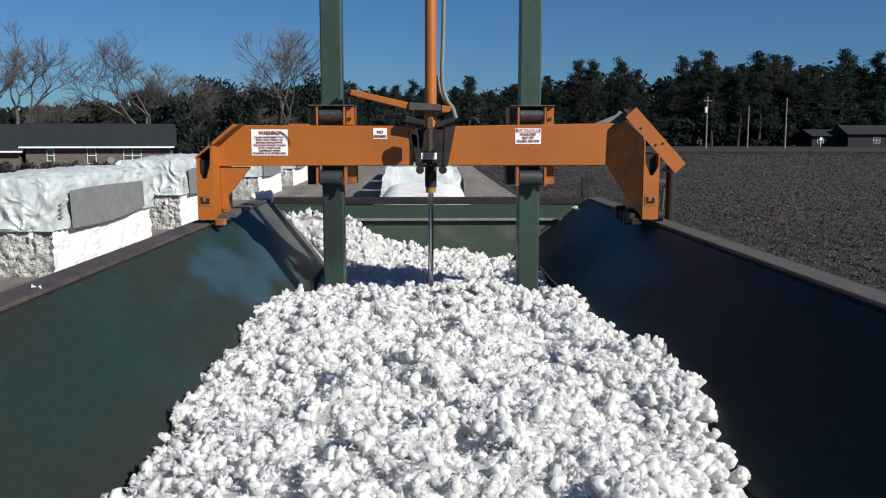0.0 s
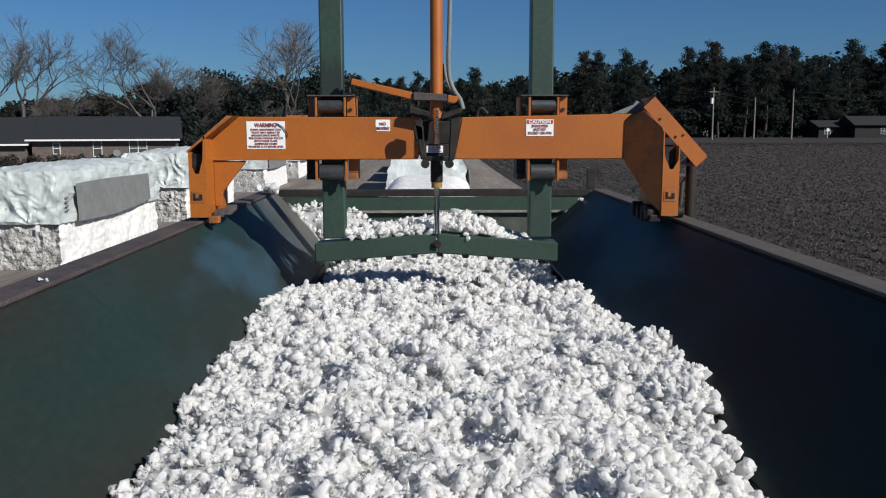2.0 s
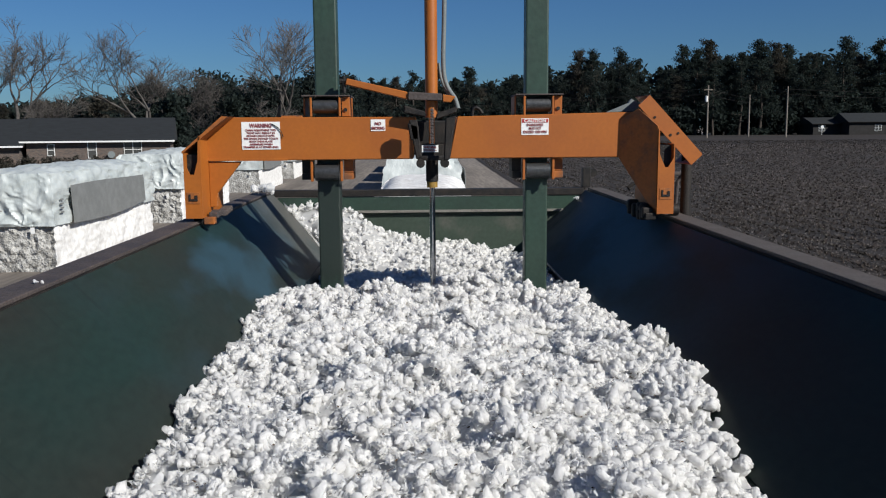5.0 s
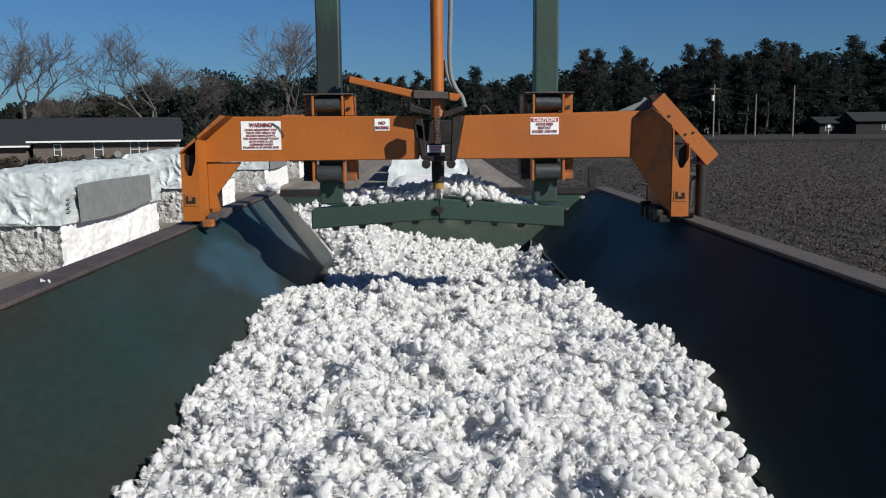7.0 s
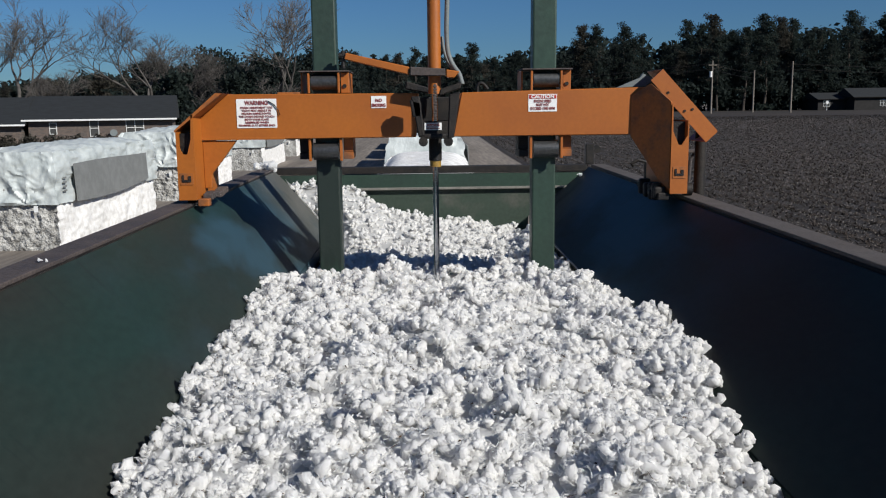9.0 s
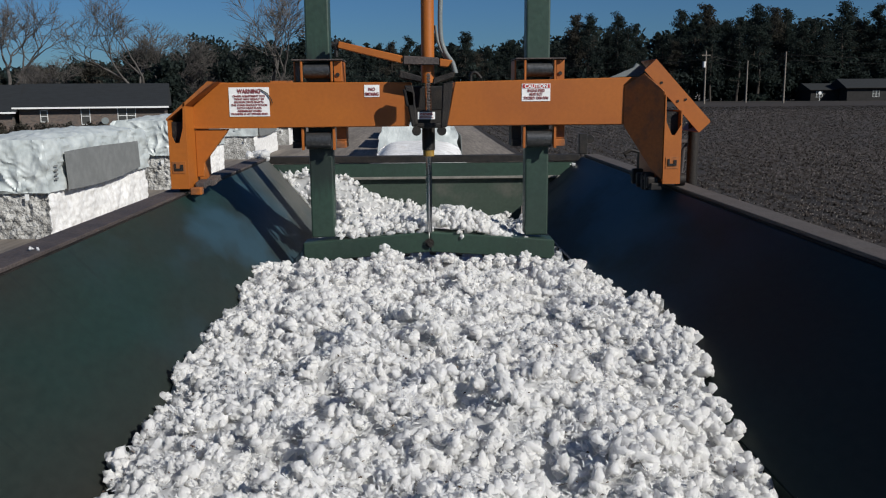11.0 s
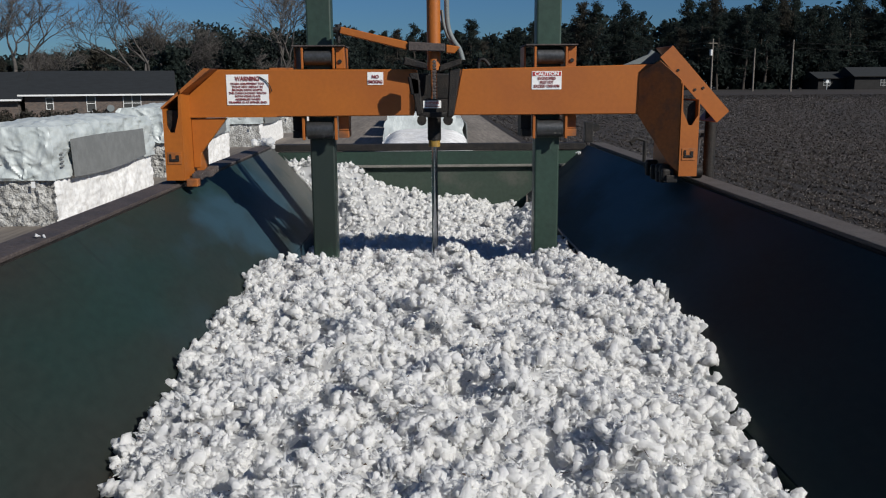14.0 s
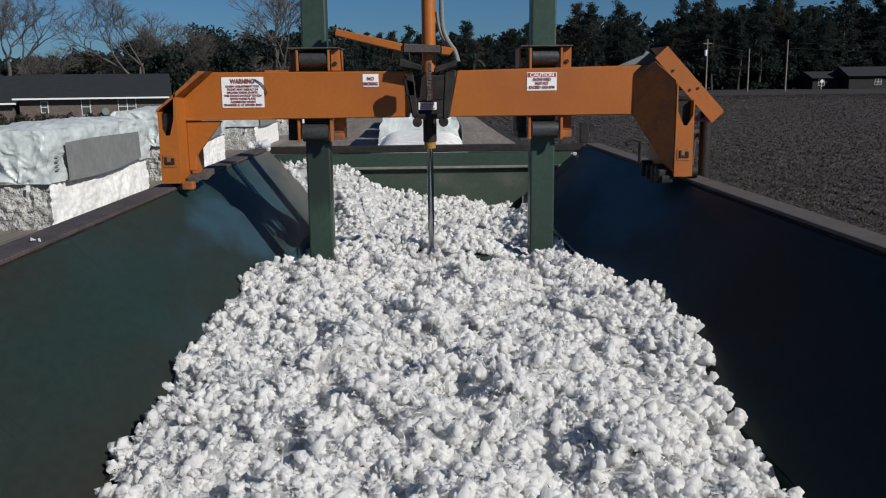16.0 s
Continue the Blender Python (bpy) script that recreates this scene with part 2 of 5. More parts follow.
def tube(bm, p0, p1, r0, r1=None, n=12, caps=True):
    p0, p1 = Vector(p0), Vector(p1)
    d = p1 - p0
    r1 = r0 if r1 is None else r1
    q = d.to_track_quat("Z", "Y").to_matrix().to_4x4()
    bmesh.ops.create_cone(bm, cap_ends=caps, segments=n, radius1=r0, radius2=r1, depth=d.length, matrix=Matrix.Translation((p0 + p1) / 2) @ q)


def sweep(bm, pts, r, n=8):
    rings = []
    for i, p in enumerate(pts):
        p = Vector(p)
        d = Vector(pts[min(i + 1, len(pts) - 1)]) - Vector(pts[max(i - 1, 0)])
        d.normalize()
        u = d.cross(Vector((0, 1, 0)) if abs(d.y) < 0.9 else Vector((1, 0, 0))).normalized()
        w = d.cross(u)
        rings.append([bm.verts.new(p + u * (r * math.cos(a)) + w * (r * math.sin(a))) for a in [2 * math.pi * k / n for k in range(n)]])
    for u, v in zip(rings, rings[1:]):
        for k in range(n):
            bm.faces.new((u[k], u[(k + 1) % n], v[(k + 1) % n], v[k]))


def done(bm, name, material, smooth=False):
    me = bpy.data.meshes.new(name)
    bm.normal_update()
    bm.to_mesh(me)
    bm.free()
    for m in (material if isinstance(material, (list, tuple)) else (material,)):
        me.materials.append(m)
    if smooth:
        me.shade_smooth()
        me.set_sharp_from_angle(angle=radians(40))
    return me


def thing(name, bm, material, label, category, group="", kind="", smooth=False):
    return tagged(new(name, done(bm, name, material, smooth)), label, category, group, kind)


def part(name, bm, material, parent, label="", smooth=False):
    ob = new(name, done(bm, name, material, smooth))
    ob.parent = parent
    return tagged(ob, label) if label else ob


def empty(name, m, label, category, group="", kind=""):
    ob = new(name)
    ob.matrix_world = m
    return tagged(ob, label, category, group, kind)


def block(*a, **k):
    bm = bmesh.new()
    box(bm, *a, **k)
    return bm


def raw_mesh(name, verts, faces, material, smooth=True):
    me = bpy.data.meshes.new(name)
    nv, nf = len(verts), len(faces)
    k = faces.shape[1]
    me.vertices.add(nv)
    me.vertices.foreach_set("co", verts.astype(np.float32).ravel())
    me.loops.add(nf * k)
    me.loops.foreach_set("vertex_index", faces.astype(np.int32).ravel())
    me.polygons.add(nf)
    me.polygons.foreach_set("loop_start", (np.arange(nf) * k).astype(np.int32))
    me.update(calc_edges=True)
    me.materials.append(material)
    if smooth:
        me.shade_smooth()
    return me


def limbs(segs, name, material):
    """One mesh of tapered round sticks; each: ends, two radii, sides."""
    V, F = [], []
    for p0, p1, r0, r1, n in segs:
        d = (p1 - p0).normalized()
        u = d.orthogonal().normalized()
        w = d.cross(u)
        k = len(V)
        for p, r in ((p0, r0), (p1, r1)):
            for i in range(n):
                a = 2 * math.pi * i / n
                V.append(p + (u * math.cos(a) + w * math.sin(a)) * r)
        for i in range(n):
            F.append((k + i, k + (i + 1) % n, k + n + (i + 1) % n, k + n + i))
    return raw_mesh(name, np.array([v[:] for v in V]), np.array(F), material)


def smoothstep(a, b, x):
    t = np.clip((x - a) / (b - a), 0, 1)
    return t * t * (3 - 2 * t)


def lift(x, y):
    """Height of the land: level by the builder, rising gently to the far edge of the field."""
    return 1.5 * smoothstep(50, 215, np.asarray(y, float))


rng = np.random.default_rng(4)

# ---- ground ----
def build_ground():
    xs = np.array([-1500, -600, -300, -200, -140, -100, -70, -50, -35, -25, -15, -8, -4, 0, 4, 8, 15, 25, 40, 60, 90, 130, 180, 250, 400, 800, 1500.0])
    ys = np.array([-600, -200, -80, -40, -20, -10, 0, 10, 20, 30, 40, 50, 60, 75, 90, 105, 120, 140, 160, 180, 200, 215, 235, 300, 500, 1000, 2500.0])
    X, Y = np.meshgrid(xs, ys)
    V = np.stack([X, Y, lift(X, Y)], -1).reshape(-1, 3)
    n = len(xs)
    F = np.array([(j * n + i, j * n + i + 1, (j + 1) * n + i + 1, (j + 1) * n + i) for j in range(len(ys) - 1) for i in range(n - 1)])
    tagged(new("ground", raw_mesh("ground", V, F, M_DIRT)), "pale dry dirt yard with scattered lint", "ground", kind="structure")
    # the harvested field, one thin sheet on the yard
    xs, ys = np.linspace(6.0, 420, 60), np.array([-30, 0, 15, 30, 45, 60, 80, 100, 120, 140, 160, 180, 200, 215, 240.0])
    X, Y = np.meshgrid(xs, ys)
    V = np.stack([X, Y, lift(X, Y) + 0.03], -1).reshape(-1, 3)
    n = len(xs)
    F = np.array([(j * n + i, j * n + i + 1, (j + 1) * n + i + 1, (j + 1) * n + i) for j in range(len(ys) - 1) for i in range(n - 1)])
    tagged(new("field", raw_mesh("field", V, F, M_FIELD)), "harvested brown cotton field with bits of lint", "field", kind="structure")


build_ground()


def build_stubble():
    # stalks in rows, thinning with distance, and bits of lint between them
    n = 90000
    y = 8 + 150 * rng.random(n) ** 1.7
    x = 6.3 + rng.random(n) * (4 + 0.75 * y)
    x = np.where(rng.random(n) < 0.4, np.round(x / 0.95) * 0.95 + rng.normal(0, 0.08, n), x)
    x = np.maximum(x, 6.2)
    z = lift(x, y) + 0.03
    h = rng.uniform(0.03, 0.13, n)
    V, F = [], []
    for k in range(3):
        a = rng.uniform(0, 6.28, n)
        lean = rng.uniform(0.05, 0.22, n)
        w = 0.012 + 0.0006 * y
        p0 = np.stack([x - w * np.sin(a), y + w * np.cos(a), z], -1)
        p1 = np.stack([x + w * np.sin(a), y - w * np.cos(a), z], -1)
        p2 = np.stack([x + lean * np.cos(a), y + lean * np.sin(a), z + h * rng.uniform(0.5, 1, n)], -1)
        V.append(np.stack([p0, p1, p2], 1).reshape(-1, 3))
    V = np.concatenate(V)
    F = np.arange(len(V)).reshape(-1, 3)
    tagged(new("stalk_stubble", raw_mesh("stalk_stubble", V, F, M_STALK, False)), "broken dry brown cotton stalks across the field", "stubble", kind="stuff")
    n = 70000
    y = 8 + 130 * rng.random(n) ** 1.6
    x = 6.3 + rng.random(n) * (4 + 0.75 * y)
    z = lift(x, y) + 0.03 + rng.uniform(0, 0.2, n)
    s = (0.003 + 0.012 * rng.random(n) ** 2) * (1 + y / 90)
    base = np.array([(1, 0, -0.5), (-0.5, 0.87, -0.5), (-0.5, -0.87, -0.5), (0, 0, 0.9)])
    V = (base[None] * s[:, None, None] + np.stack([x, y, z], -1)[:, None]).reshape(-1, 3)
    F = (np.array([(0, 1, 3), (1, 2, 3), (2, 0, 3), (0, 2, 1)])[None] + 4 * np.arange(n)[:, None, None]).reshape(-1, 3)
    tagged(new("field_lint", raw_mesh("field_lint", V, F, M_LINT, False)), "white bits of cotton lint left on the field", "lint", kind="stuff")


build_stubble()

# ---- the module builder's box ----
RZ = 2.96          # top of the side rails
NEAR, FAR = -0.5, 9.27


def build_box():
    b = empty("module_builder", pose(0.1, 4.4, 0), "dark green steel cotton module builder with flared sides", "farm machine")
    def panel(name, pts, y0, y1, m, label=""):
        bm = bmesh.new()
        prism(bm, [(x - 0.1, z) for x, z in pts], y0 - 4.4, y1 - 4.4)
        return part(name, bm, m, b, label)
    # flared upper sides, upright lower sides
    t = 0.012
    L0, L1, R0, R1 = (-1.60, RZ - 0.03), (-1.005, 2.31), (1.77, RZ - 0.03), (1.12, 2.40)
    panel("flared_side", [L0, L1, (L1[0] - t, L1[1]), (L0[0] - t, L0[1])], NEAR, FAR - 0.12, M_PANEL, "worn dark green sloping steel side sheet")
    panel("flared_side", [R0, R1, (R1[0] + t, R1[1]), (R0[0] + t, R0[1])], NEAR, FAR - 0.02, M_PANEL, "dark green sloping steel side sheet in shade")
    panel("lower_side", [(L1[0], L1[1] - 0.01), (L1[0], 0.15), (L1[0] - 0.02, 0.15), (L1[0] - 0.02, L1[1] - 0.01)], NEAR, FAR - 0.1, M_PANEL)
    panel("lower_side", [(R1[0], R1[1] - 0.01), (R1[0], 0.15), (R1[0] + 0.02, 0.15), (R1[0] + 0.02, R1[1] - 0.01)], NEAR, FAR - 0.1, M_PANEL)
    # rails: a flat top flange with a lip
    for s, xi, xo in ((-1, -1.60, -1.76), (1, 1.80, 1.95)):
        x0, x1 = min(xi, xo), max(xi, xo)
        bm = bmesh.new()
        box(bm, x0 - 0.1, x1 - 0.1, NEAR - 4.4, FAR - 4.4, RZ - 0.02, RZ, 0.005)
        part("rail_flange", bm, M_RUST if s < 0 else M_RAILTAN, b, "rusty brown steel rail on the top edge")
        bm = bmesh.new()
        xa = xi - 0.1
        box(bm, xa - 0.012 if s < 0 else xa, xa if s < 0 else xa + 0.012, NEAR - 4.4, FAR - 4.4, RZ - 0.085, RZ - 0.021, 0.003)
        part("rail_lip", bm, M_BLACK, b)
        bm = bmesh.new()
        xa = xo - 0.1
        box(bm, min(xa, xa - s * 0.05), max(xa, xa - s * 0.05), NEAR - 4.4, FAR - 4.4, RZ - 0.14, RZ - 0.021, 0.004)
        part("rail_web", bm, M_RUST, b)
        # upright outer ribs
        for i in range(8):
            y = NEAR + 0.3 + i * (FAR - NEAR - 0.6) / 7
            bm = bmesh.new()
            xb = L1[0] - 0.02 if s < 0 else R1[0] + 0.02
            prism(bm, [(xb - 0.1, 0.3), (xb - 0.1 + s * 0.12, 0.3), (xo - 0.1, RZ - 0.15), (xo - 0.1 - s * 0.08, RZ - 0.15), (xb - 0.1 + s * 0.005, 2.25)], y - 4.44, y - 4.36)
            part("side_rib", bm, M_GREEN, b)
    # end gate with its top tube and ledge, and the closed near end
    gx0, gx1 = -1.60, 1.75
    bm = bmesh.new()
    prism(bm, [(gx0 - 0.1, RZ - 0.09), (gx1 - 0.1, RZ - 0.09), (R1[0] - 0.1, R1[1]), (R1[0] - 0.1, 0.2), (L1[0] - 0.1, 0.2), (L1[0] - 0.1, L1[1])], FAR - 4.4, FAR - 4.37)
    gate = part("end_gate", bm, M_GATE, b, "dusty green steel end gate")
    bm = bmesh.new()
    box(bm, gx0 - 0.1, gx1 - 0.1, FAR - 4.44, FAR - 4.32, RZ - 0.075, RZ + 0.0, 0.008)
    part("top_tube", bm, M_BLACK, gate, "black top tube of the gate")
    bm = bmesh.new()
    box(bm, gx0 + 0.07 - 0.1, gx1 - 0.1 - 0.07, FAR - 4.46, FAR - 4.401, RZ - 0.25, RZ - 0.225, 0.003)
    part("ledge", bm, M_LEDGE, gate, "thin ledge across the gate")
    bm = bmesh.new()
    prism(bm, [(gx0 + 0.04 - 0.1, RZ - 0.08), (gx1 - 0.04 - 0.1, RZ - 0.08), (gx1 - 0.1 - 0.08, RZ - 0.225), (gx0 - 0.1 + 0.08, RZ - 0.225)], FAR - 4.425, FAR - 4.402)
    part("stiffener", bm, M_GREEN, gate)
    panel("near_end", [(L0[0], RZ), (R0[0], RZ), R1, (R1[0], 0.2), (L1[0], 0.2), L1], NEAR - 0.03, NEAR, M_PANEL)
    # corner post with lamp, bracket on the rail
    bm = bmesh.new()
    box(bm, 1.74 - 0.1, 1.83 - 0.1, FAR - 4.42, FAR - 4.33, RZ + 0.002, RZ + 0.22, 0.008)
    post = part("corner_post", bm, M_BLACK, b, "short black corner post")
    bm = bmesh.new()
    tube(bm, (1.86 - 0.1, FAR - 4.40, RZ + 0.16), (1.86 - 0.1, FAR - 4.33, RZ + 0.16), 0.045, n=16)
    part("work_lamp", bm, M_BLACK, post, "small round dark lamp")
    bm = bmesh.new()
    sweep(bm, [(1.80 - 0.1, 6.95 - 4.4, RZ), (1.80 - 0.1, 6.95 - 4.4, RZ + 0.17), (1.73 - 0.1, 6.95 - 4.4, RZ + 0.19), (1.68 - 0.1, 6.95 - 4.4, RZ + 0.16), (1.70 - 0.1, 6.95 - 4.4, RZ + 0.14)], 0.016)
    part("hook", bm, M_BLACK, b, "bent black steel hook on the rail")
    bm = bmesh.new()
    tube(bm, (1.105 - 0.1, 8.9 - 4.4, 2.41), (1.105 - 0.1, 5.3 - 4.4, 2.41), 0.007, n=6)
    part("edge_rod", bm, M_ROLLER, b)
    return b


build_box()

# ---- the tramper: a carriage on the rails with a sliding mast ----
CARRIAGE = [(0, 6.66), (1.15, 6.66), (1.5, 6.474), (1.8, 6.30), (2.0, 6.29), (6.55, 6.29), (7.0, 6.077), (7.15, 6.05), (11.65, 6.05), (12.0, 5.934), (12.3, 5.82), (12.5, 5.815), (16, 5.815)]
MAST = [(0, -1.22), (0.1, -1.13), (0.2, -1.04), (0.3, -0.945), (0.4, -0.845), (0.5, -0.772), (0.6, -0.706), (0.7, -0.62), (0.8, -0.553), (0.9, -0.466), (1.0, -0.40), (1.1, -0.38),
        (1.6, -0.375), (1.7, -0.385), (1.8, -0.465), (1.9, -0.585), (2.0, -0.665), (2.1, -0.765), (2.2, -0.855), (2.3, -0.955), (2.4, -1.06), (2.6, -1.25), (2.9, -1.40),
        (5.1, -1.40), (5.4, -1.2), (6.0, -0.71), (6.3, -0.445), (6.4, -0.385), (6.9, -0.38), (7.0, -0.39), (7.1, -0.465), (7.2, -0.59), (7.3, -0.67), (7.4, -0.78), (7.5, -0.87), (7.7, -1.08), (8.1, -1.40),
        (10.3, -1.40), (10.6, -1.2), (11.0, -0.87), (11.3, -0.605), (11.4, -0.505), (11.5, -0.44), (11.6, -0.375), (12.1, -0.37), (12.2, -0.40), (12.3, -0.46), (12.4, -0.535), (12.5, -0.62), (12.6, -0.73), (12.7, -0.81), (12.8, -0.90), (13.0, -1.1), (13.3, -1.35), (13.6, -1.40),
        (15.5, -1.40), (15.7, -1.30), (15.9, -1.15), (16, -1.06)]
FZ = 3.40          # lower edge of the beam


def lettering(name, words, size, x, y, z, material, parent, bold=0.0, width=None):
    cu = bpy.data.curves.new("words", "FONT")
    cu.body, cu.size, cu.align_x, cu.offset, cu.extrude = words, size, "CENTER", bold, 0.0005
    cu.space_line = 0.95
    tmp = bpy.data.objects.new("words", cu)
    scene.collection.objects.link(tmp)
    me = bpy.data.meshes.new_from_object(tmp.evaluated_get(bpy.context.evaluated_depsgraph_get()))
    bpy.data.objects.remove(tmp)
    me.name = name
    co = np.empty(len(me.vertices) * 3, np.float32)
    me.vertices.foreach_get("co", co)
    co = co.reshape(-1, 3)
    if width:
        co[:, 0] *= width / max(1e-6, np.ptp(co[:, 0]))
    me.vertices.foreach_set("co", np.stack([co[:, 0] + x, y - co[:, 2], co[:, 1] + z], -1).ravel())
    me.materials.clear()
    me.materials.append(material)
    ob = new(name, me)
    ob.parent = parent
    return ob


def build_carriage():
    c = empty("tramper_carriage", pose(0, CARRIAGE[0][1], -0.014), "orange steel tramper carriage riding on the builder's side rails", "farm machine")
    P = lambda name, bm, m, label="", smooth=False, par=None: part(name, bm, m, par or c, label, smooth)
    BT = FZ + 0.30
    XL, XR = -1.556, 1.68      # inner faces of the two legs
    # beam: front and rear channel on each side of the centre
    for y0, y1 in ((0.0, 0.10), (0.32, 0.42)):
        bm = bmesh.new()
        prism(bm, [(-1.575, FZ - 0.005), (-0.06, FZ), (-0.04, BT + 0.005), (-1.44, BT + 0.01), (-1.575, BT - 0.12)], y0, y1, 0.006)
        P("beam", bm, M_ORANGE, "orange painted steel cross beam")
        bm = bmesh.new()
        prism(bm, [(0.20, FZ), (1.70, FZ), (1.70, BT - 0.04), (1.58, BT + 0.03), (0.26, BT + 0.005)], y0, y1, 0.006)
        P("beam", bm, M_ORANGE, "orange painted steel cross beam")
    # weld seam plate on the left half, top shims
    bm = bmesh.new()
    box(bm, -1.58, -0.98, -0.006, -0.001, FZ - 0.004, FZ + 0.012, 0.002)
    P("weld_strip", bm, M_ORANGE)
    bm = bmesh.new()
    box(bm, -1.02, -0.87, 0.01, 0.09, BT + 0.006, BT + 0.02, 0.003)
    P("top_shim", bm, M_ORANGE_WORN)
    # legs: open channels with a notched mouth
    for s, xi, zb in ((-1, XL, 3.0), (1, XR, 3.0)):
        w = 0.12
        x0, x1 = (xi - w, xi) if s < 0 else (xi, xi + w)
        xo = x0 if s < 0 else x1
        y0, y1 = -0.22, 0.42
        top_i, top_o = (BT - 0.12, BT - 0.24) if s < 0 else (BT - 0.096, BT - 0.20)
        bm = bmesh.new()
        # front plate with the notch, inner plate, outer plate, rear plate
        zi, zo = (top_i, top_o)
        xm = (x0 + x1) / 2
        if s < 0:
            pts = [(x0, zb), (x1, zb), (x1, zi), (x1 - 0.012, zi - 0.01), (x1 - 0.02, zi - 0.17), (xm + 0.012, zi - 0.27), (xm - 0.018, zi - 0.27), (x0 + 0.012, zo - 0.08), (x0 + 0.012, zo), (x0, zo)]
        else:
            pts = [(x0, zb), (x1, zb), (x1, zo), (x1 - 0.008, zo), (x1 - 0.008, zo - 0.10), (xm + 0.014, zi - 0.27), (xm - 0.008, zi - 0.27), (x0 + 0.012, zi - 0.18), (x0 + 0.007, zi - 0.01), (x0, zi)]
        prism(bm, pts, y0, y0 + 0.012)
        box(bm, x0, x1, y1 - 0.012, y1, zb, zo)
        xa, xb = (x1 - 0.012, x1) if s < 0 else (x0, x0 + 0.012)
        box(bm, xa, xb, y0 + 0.012, y1 - 0.012, zb, zi)
        xa, xb = (x0, x0 + 0.012) if s < 0 else (x1 - 0.012, x1)
        box(bm, xa, xb, y0 + 0.012, y1 - 0.012, zb, zo)
        leg = P("leg", bm, M_ORANGE, "orange boxed carriage leg with a notched mouth")
        # gusset to the beam
        bm = bmesh.new()
        if s < 0:
            prism(bm, [(xi, FZ - 0.012), (-1.32, FZ - 0.008), (-1.335, FZ - 0.03), (-1.50, 3.16), (-1.51, 3.06), (xi, 3.06)], 0.01, 0.05, 0.004)
        else:
            # one slanting plate from the beam's face out to the front edge of the leg
            outline = [(0.0, FZ - 0.008), (0.0, BT - 0.03), (0.3, BT + 0.02), (0.48, BT + 0.05), (1.0, BT - 0.075), (1.0, 3.03), (0.72, 3.10)]
            rows = [[bm.verts.new((1.45 + 0.225 * u + d, -0.005 - 0.205 * u + d, z)) for u, z in outline] for d in (0.0, 0.006)]
            bm.faces.new(rows[0])
            bm.faces.new(rows[1][::-1])
            for i in range(len(outline)):
                j = (i + 1) % len(outline)
                bm.faces.new((rows[0][i], rows[1][i], rows[1][j], rows[0][j]))
            bmesh.ops.recalc_face_normals(bm, faces=bm.faces)
        # worn paint on the right plate: some grime, and its shade put into the colour
        P("gusset", bm, M_ORANGE if s < 0 else M_ORANGE_WORN, "orange gusset plate")
        # wheel truck and chain under the leg
        for k in range(2):
            yy = y0 + 0.12 + k * 0.45
            bm = bmesh.new()
            xw = xm if s < 0 else xm + 0.095
            tube(bm, (xw - 0.03, yy, RZ + 0.059), (xw + 0.03, yy, RZ + 0.059), 0.044, n=16)
            P("wheel", bm, M_BLACK, "small black rail wheel", True, leg)
        bm = bmesh.new()
        xk = xi - s * 0.05
        for k in range(9):
            yy = y0 + 0.10 + 0.055 * k
            box(bm, xk - 0.035, xk + 0.035, yy, yy + 0.042, RZ + 0.03 + 0.008 * math.sin(k), RZ + 0.075 + 0.008 * math.sin(k), 0.008)
        if s > 0:
            for k in range(7):
                box(bm, xk - 0.045 + 0.020 * math.sin(3 * k), xk + 0.035 + 0.012 * math.sin(5 * k), y0 + 0.04 + 0.06 * k, y0 + 0.09 + 0.06 * k, RZ - 0.01 + 0.012 * math.cos(2 * k), RZ + 0.085 + 0.03 * math.sin(2.3 * k), 0.014)
        P("drive_chain", bm, M_BLACK if s > 0 else M_RUST, "greasy drive chain", par=leg)
        bm = bmesh.new()
        box(bm, min(xi, xi - s * 0.075), max(xi, xi - s * 0.075), y0 + 0.02, y0 + 0.09, RZ - 0.005, RZ + 0.045, 0.006)
        P("chain_stop", bm, M_ORANGE_WORN if s < 0 else M_BLACK, par=leg)
        # black box added inside the channel as the shade in its mouth
        bm = bmesh.new()
        box(bm, x0 + 0.014, x1 - 0.014, y0 + 0.05, y1 - 0.014, zb + 0.02, zo - 0.01)
        P("mouth_shade", bm, M_BLACK, "black box that darkens the inside of the leg", par=leg)
        # flat worn latch plate
        bm = bmesh.new()
        box(bm, xm - 0.045, xm + 0.045, y0 - 0.004, y0 - 0.0005, 3.105, 3.185, 0.001)
        lat = P("latch", bm, M_ORANGE_WORN, "worn latch plate with rubbed paint", par=None)
        for q in ((xm - 0.03, xm + 0.03, 3.125, 3.14), (xm - 0.03, xm - 0.018, 3.141, 3.172), (xm + 0.012, xm + 0.03, 3.141, 3.165)):
            part("latch_bar", block(q[0], q[1], y0 - 0.010, y0 - 0.0045, q[2], q[3]), M_BLACK, lat)
        # sloped top cover
        bm = bmesh.new()
        if s < 0:
            prism(bm, [(xi + 0.20, BT + 0.012), (xi + 0.16, BT + 0.016), (x0 - 0.01, zo + 0.01), (x0 - 0.006, zo - 0.002)], y0, y1)
            P("sloped_cover", bm, M_ORANGE_WORN, "sloping rusty orange cover plate")
        else:
            a, b2 = Vector((1.559, 0, 3.772)), Vector((1.951, 0, 3.350))
            d = (b2 - a).normalized()
            nrm = Vector((-d.z, 0, d.x))
            up = nrm * 0.105 if nrm.z > 0 else -nrm * 0.105
            q = [a, a + up, b2 + up, b2]
            prism(bm, [(v.x, v.z) for v in q], -0.105, -0.093)
            cov = P("sloped_cover", bm, M_ORANGE, "sloping orange chain guard")
            bm = bmesh.new()
            u2 = up * 1.05
            q = [a + up, a + u2, b2 + u2, b2 + up]
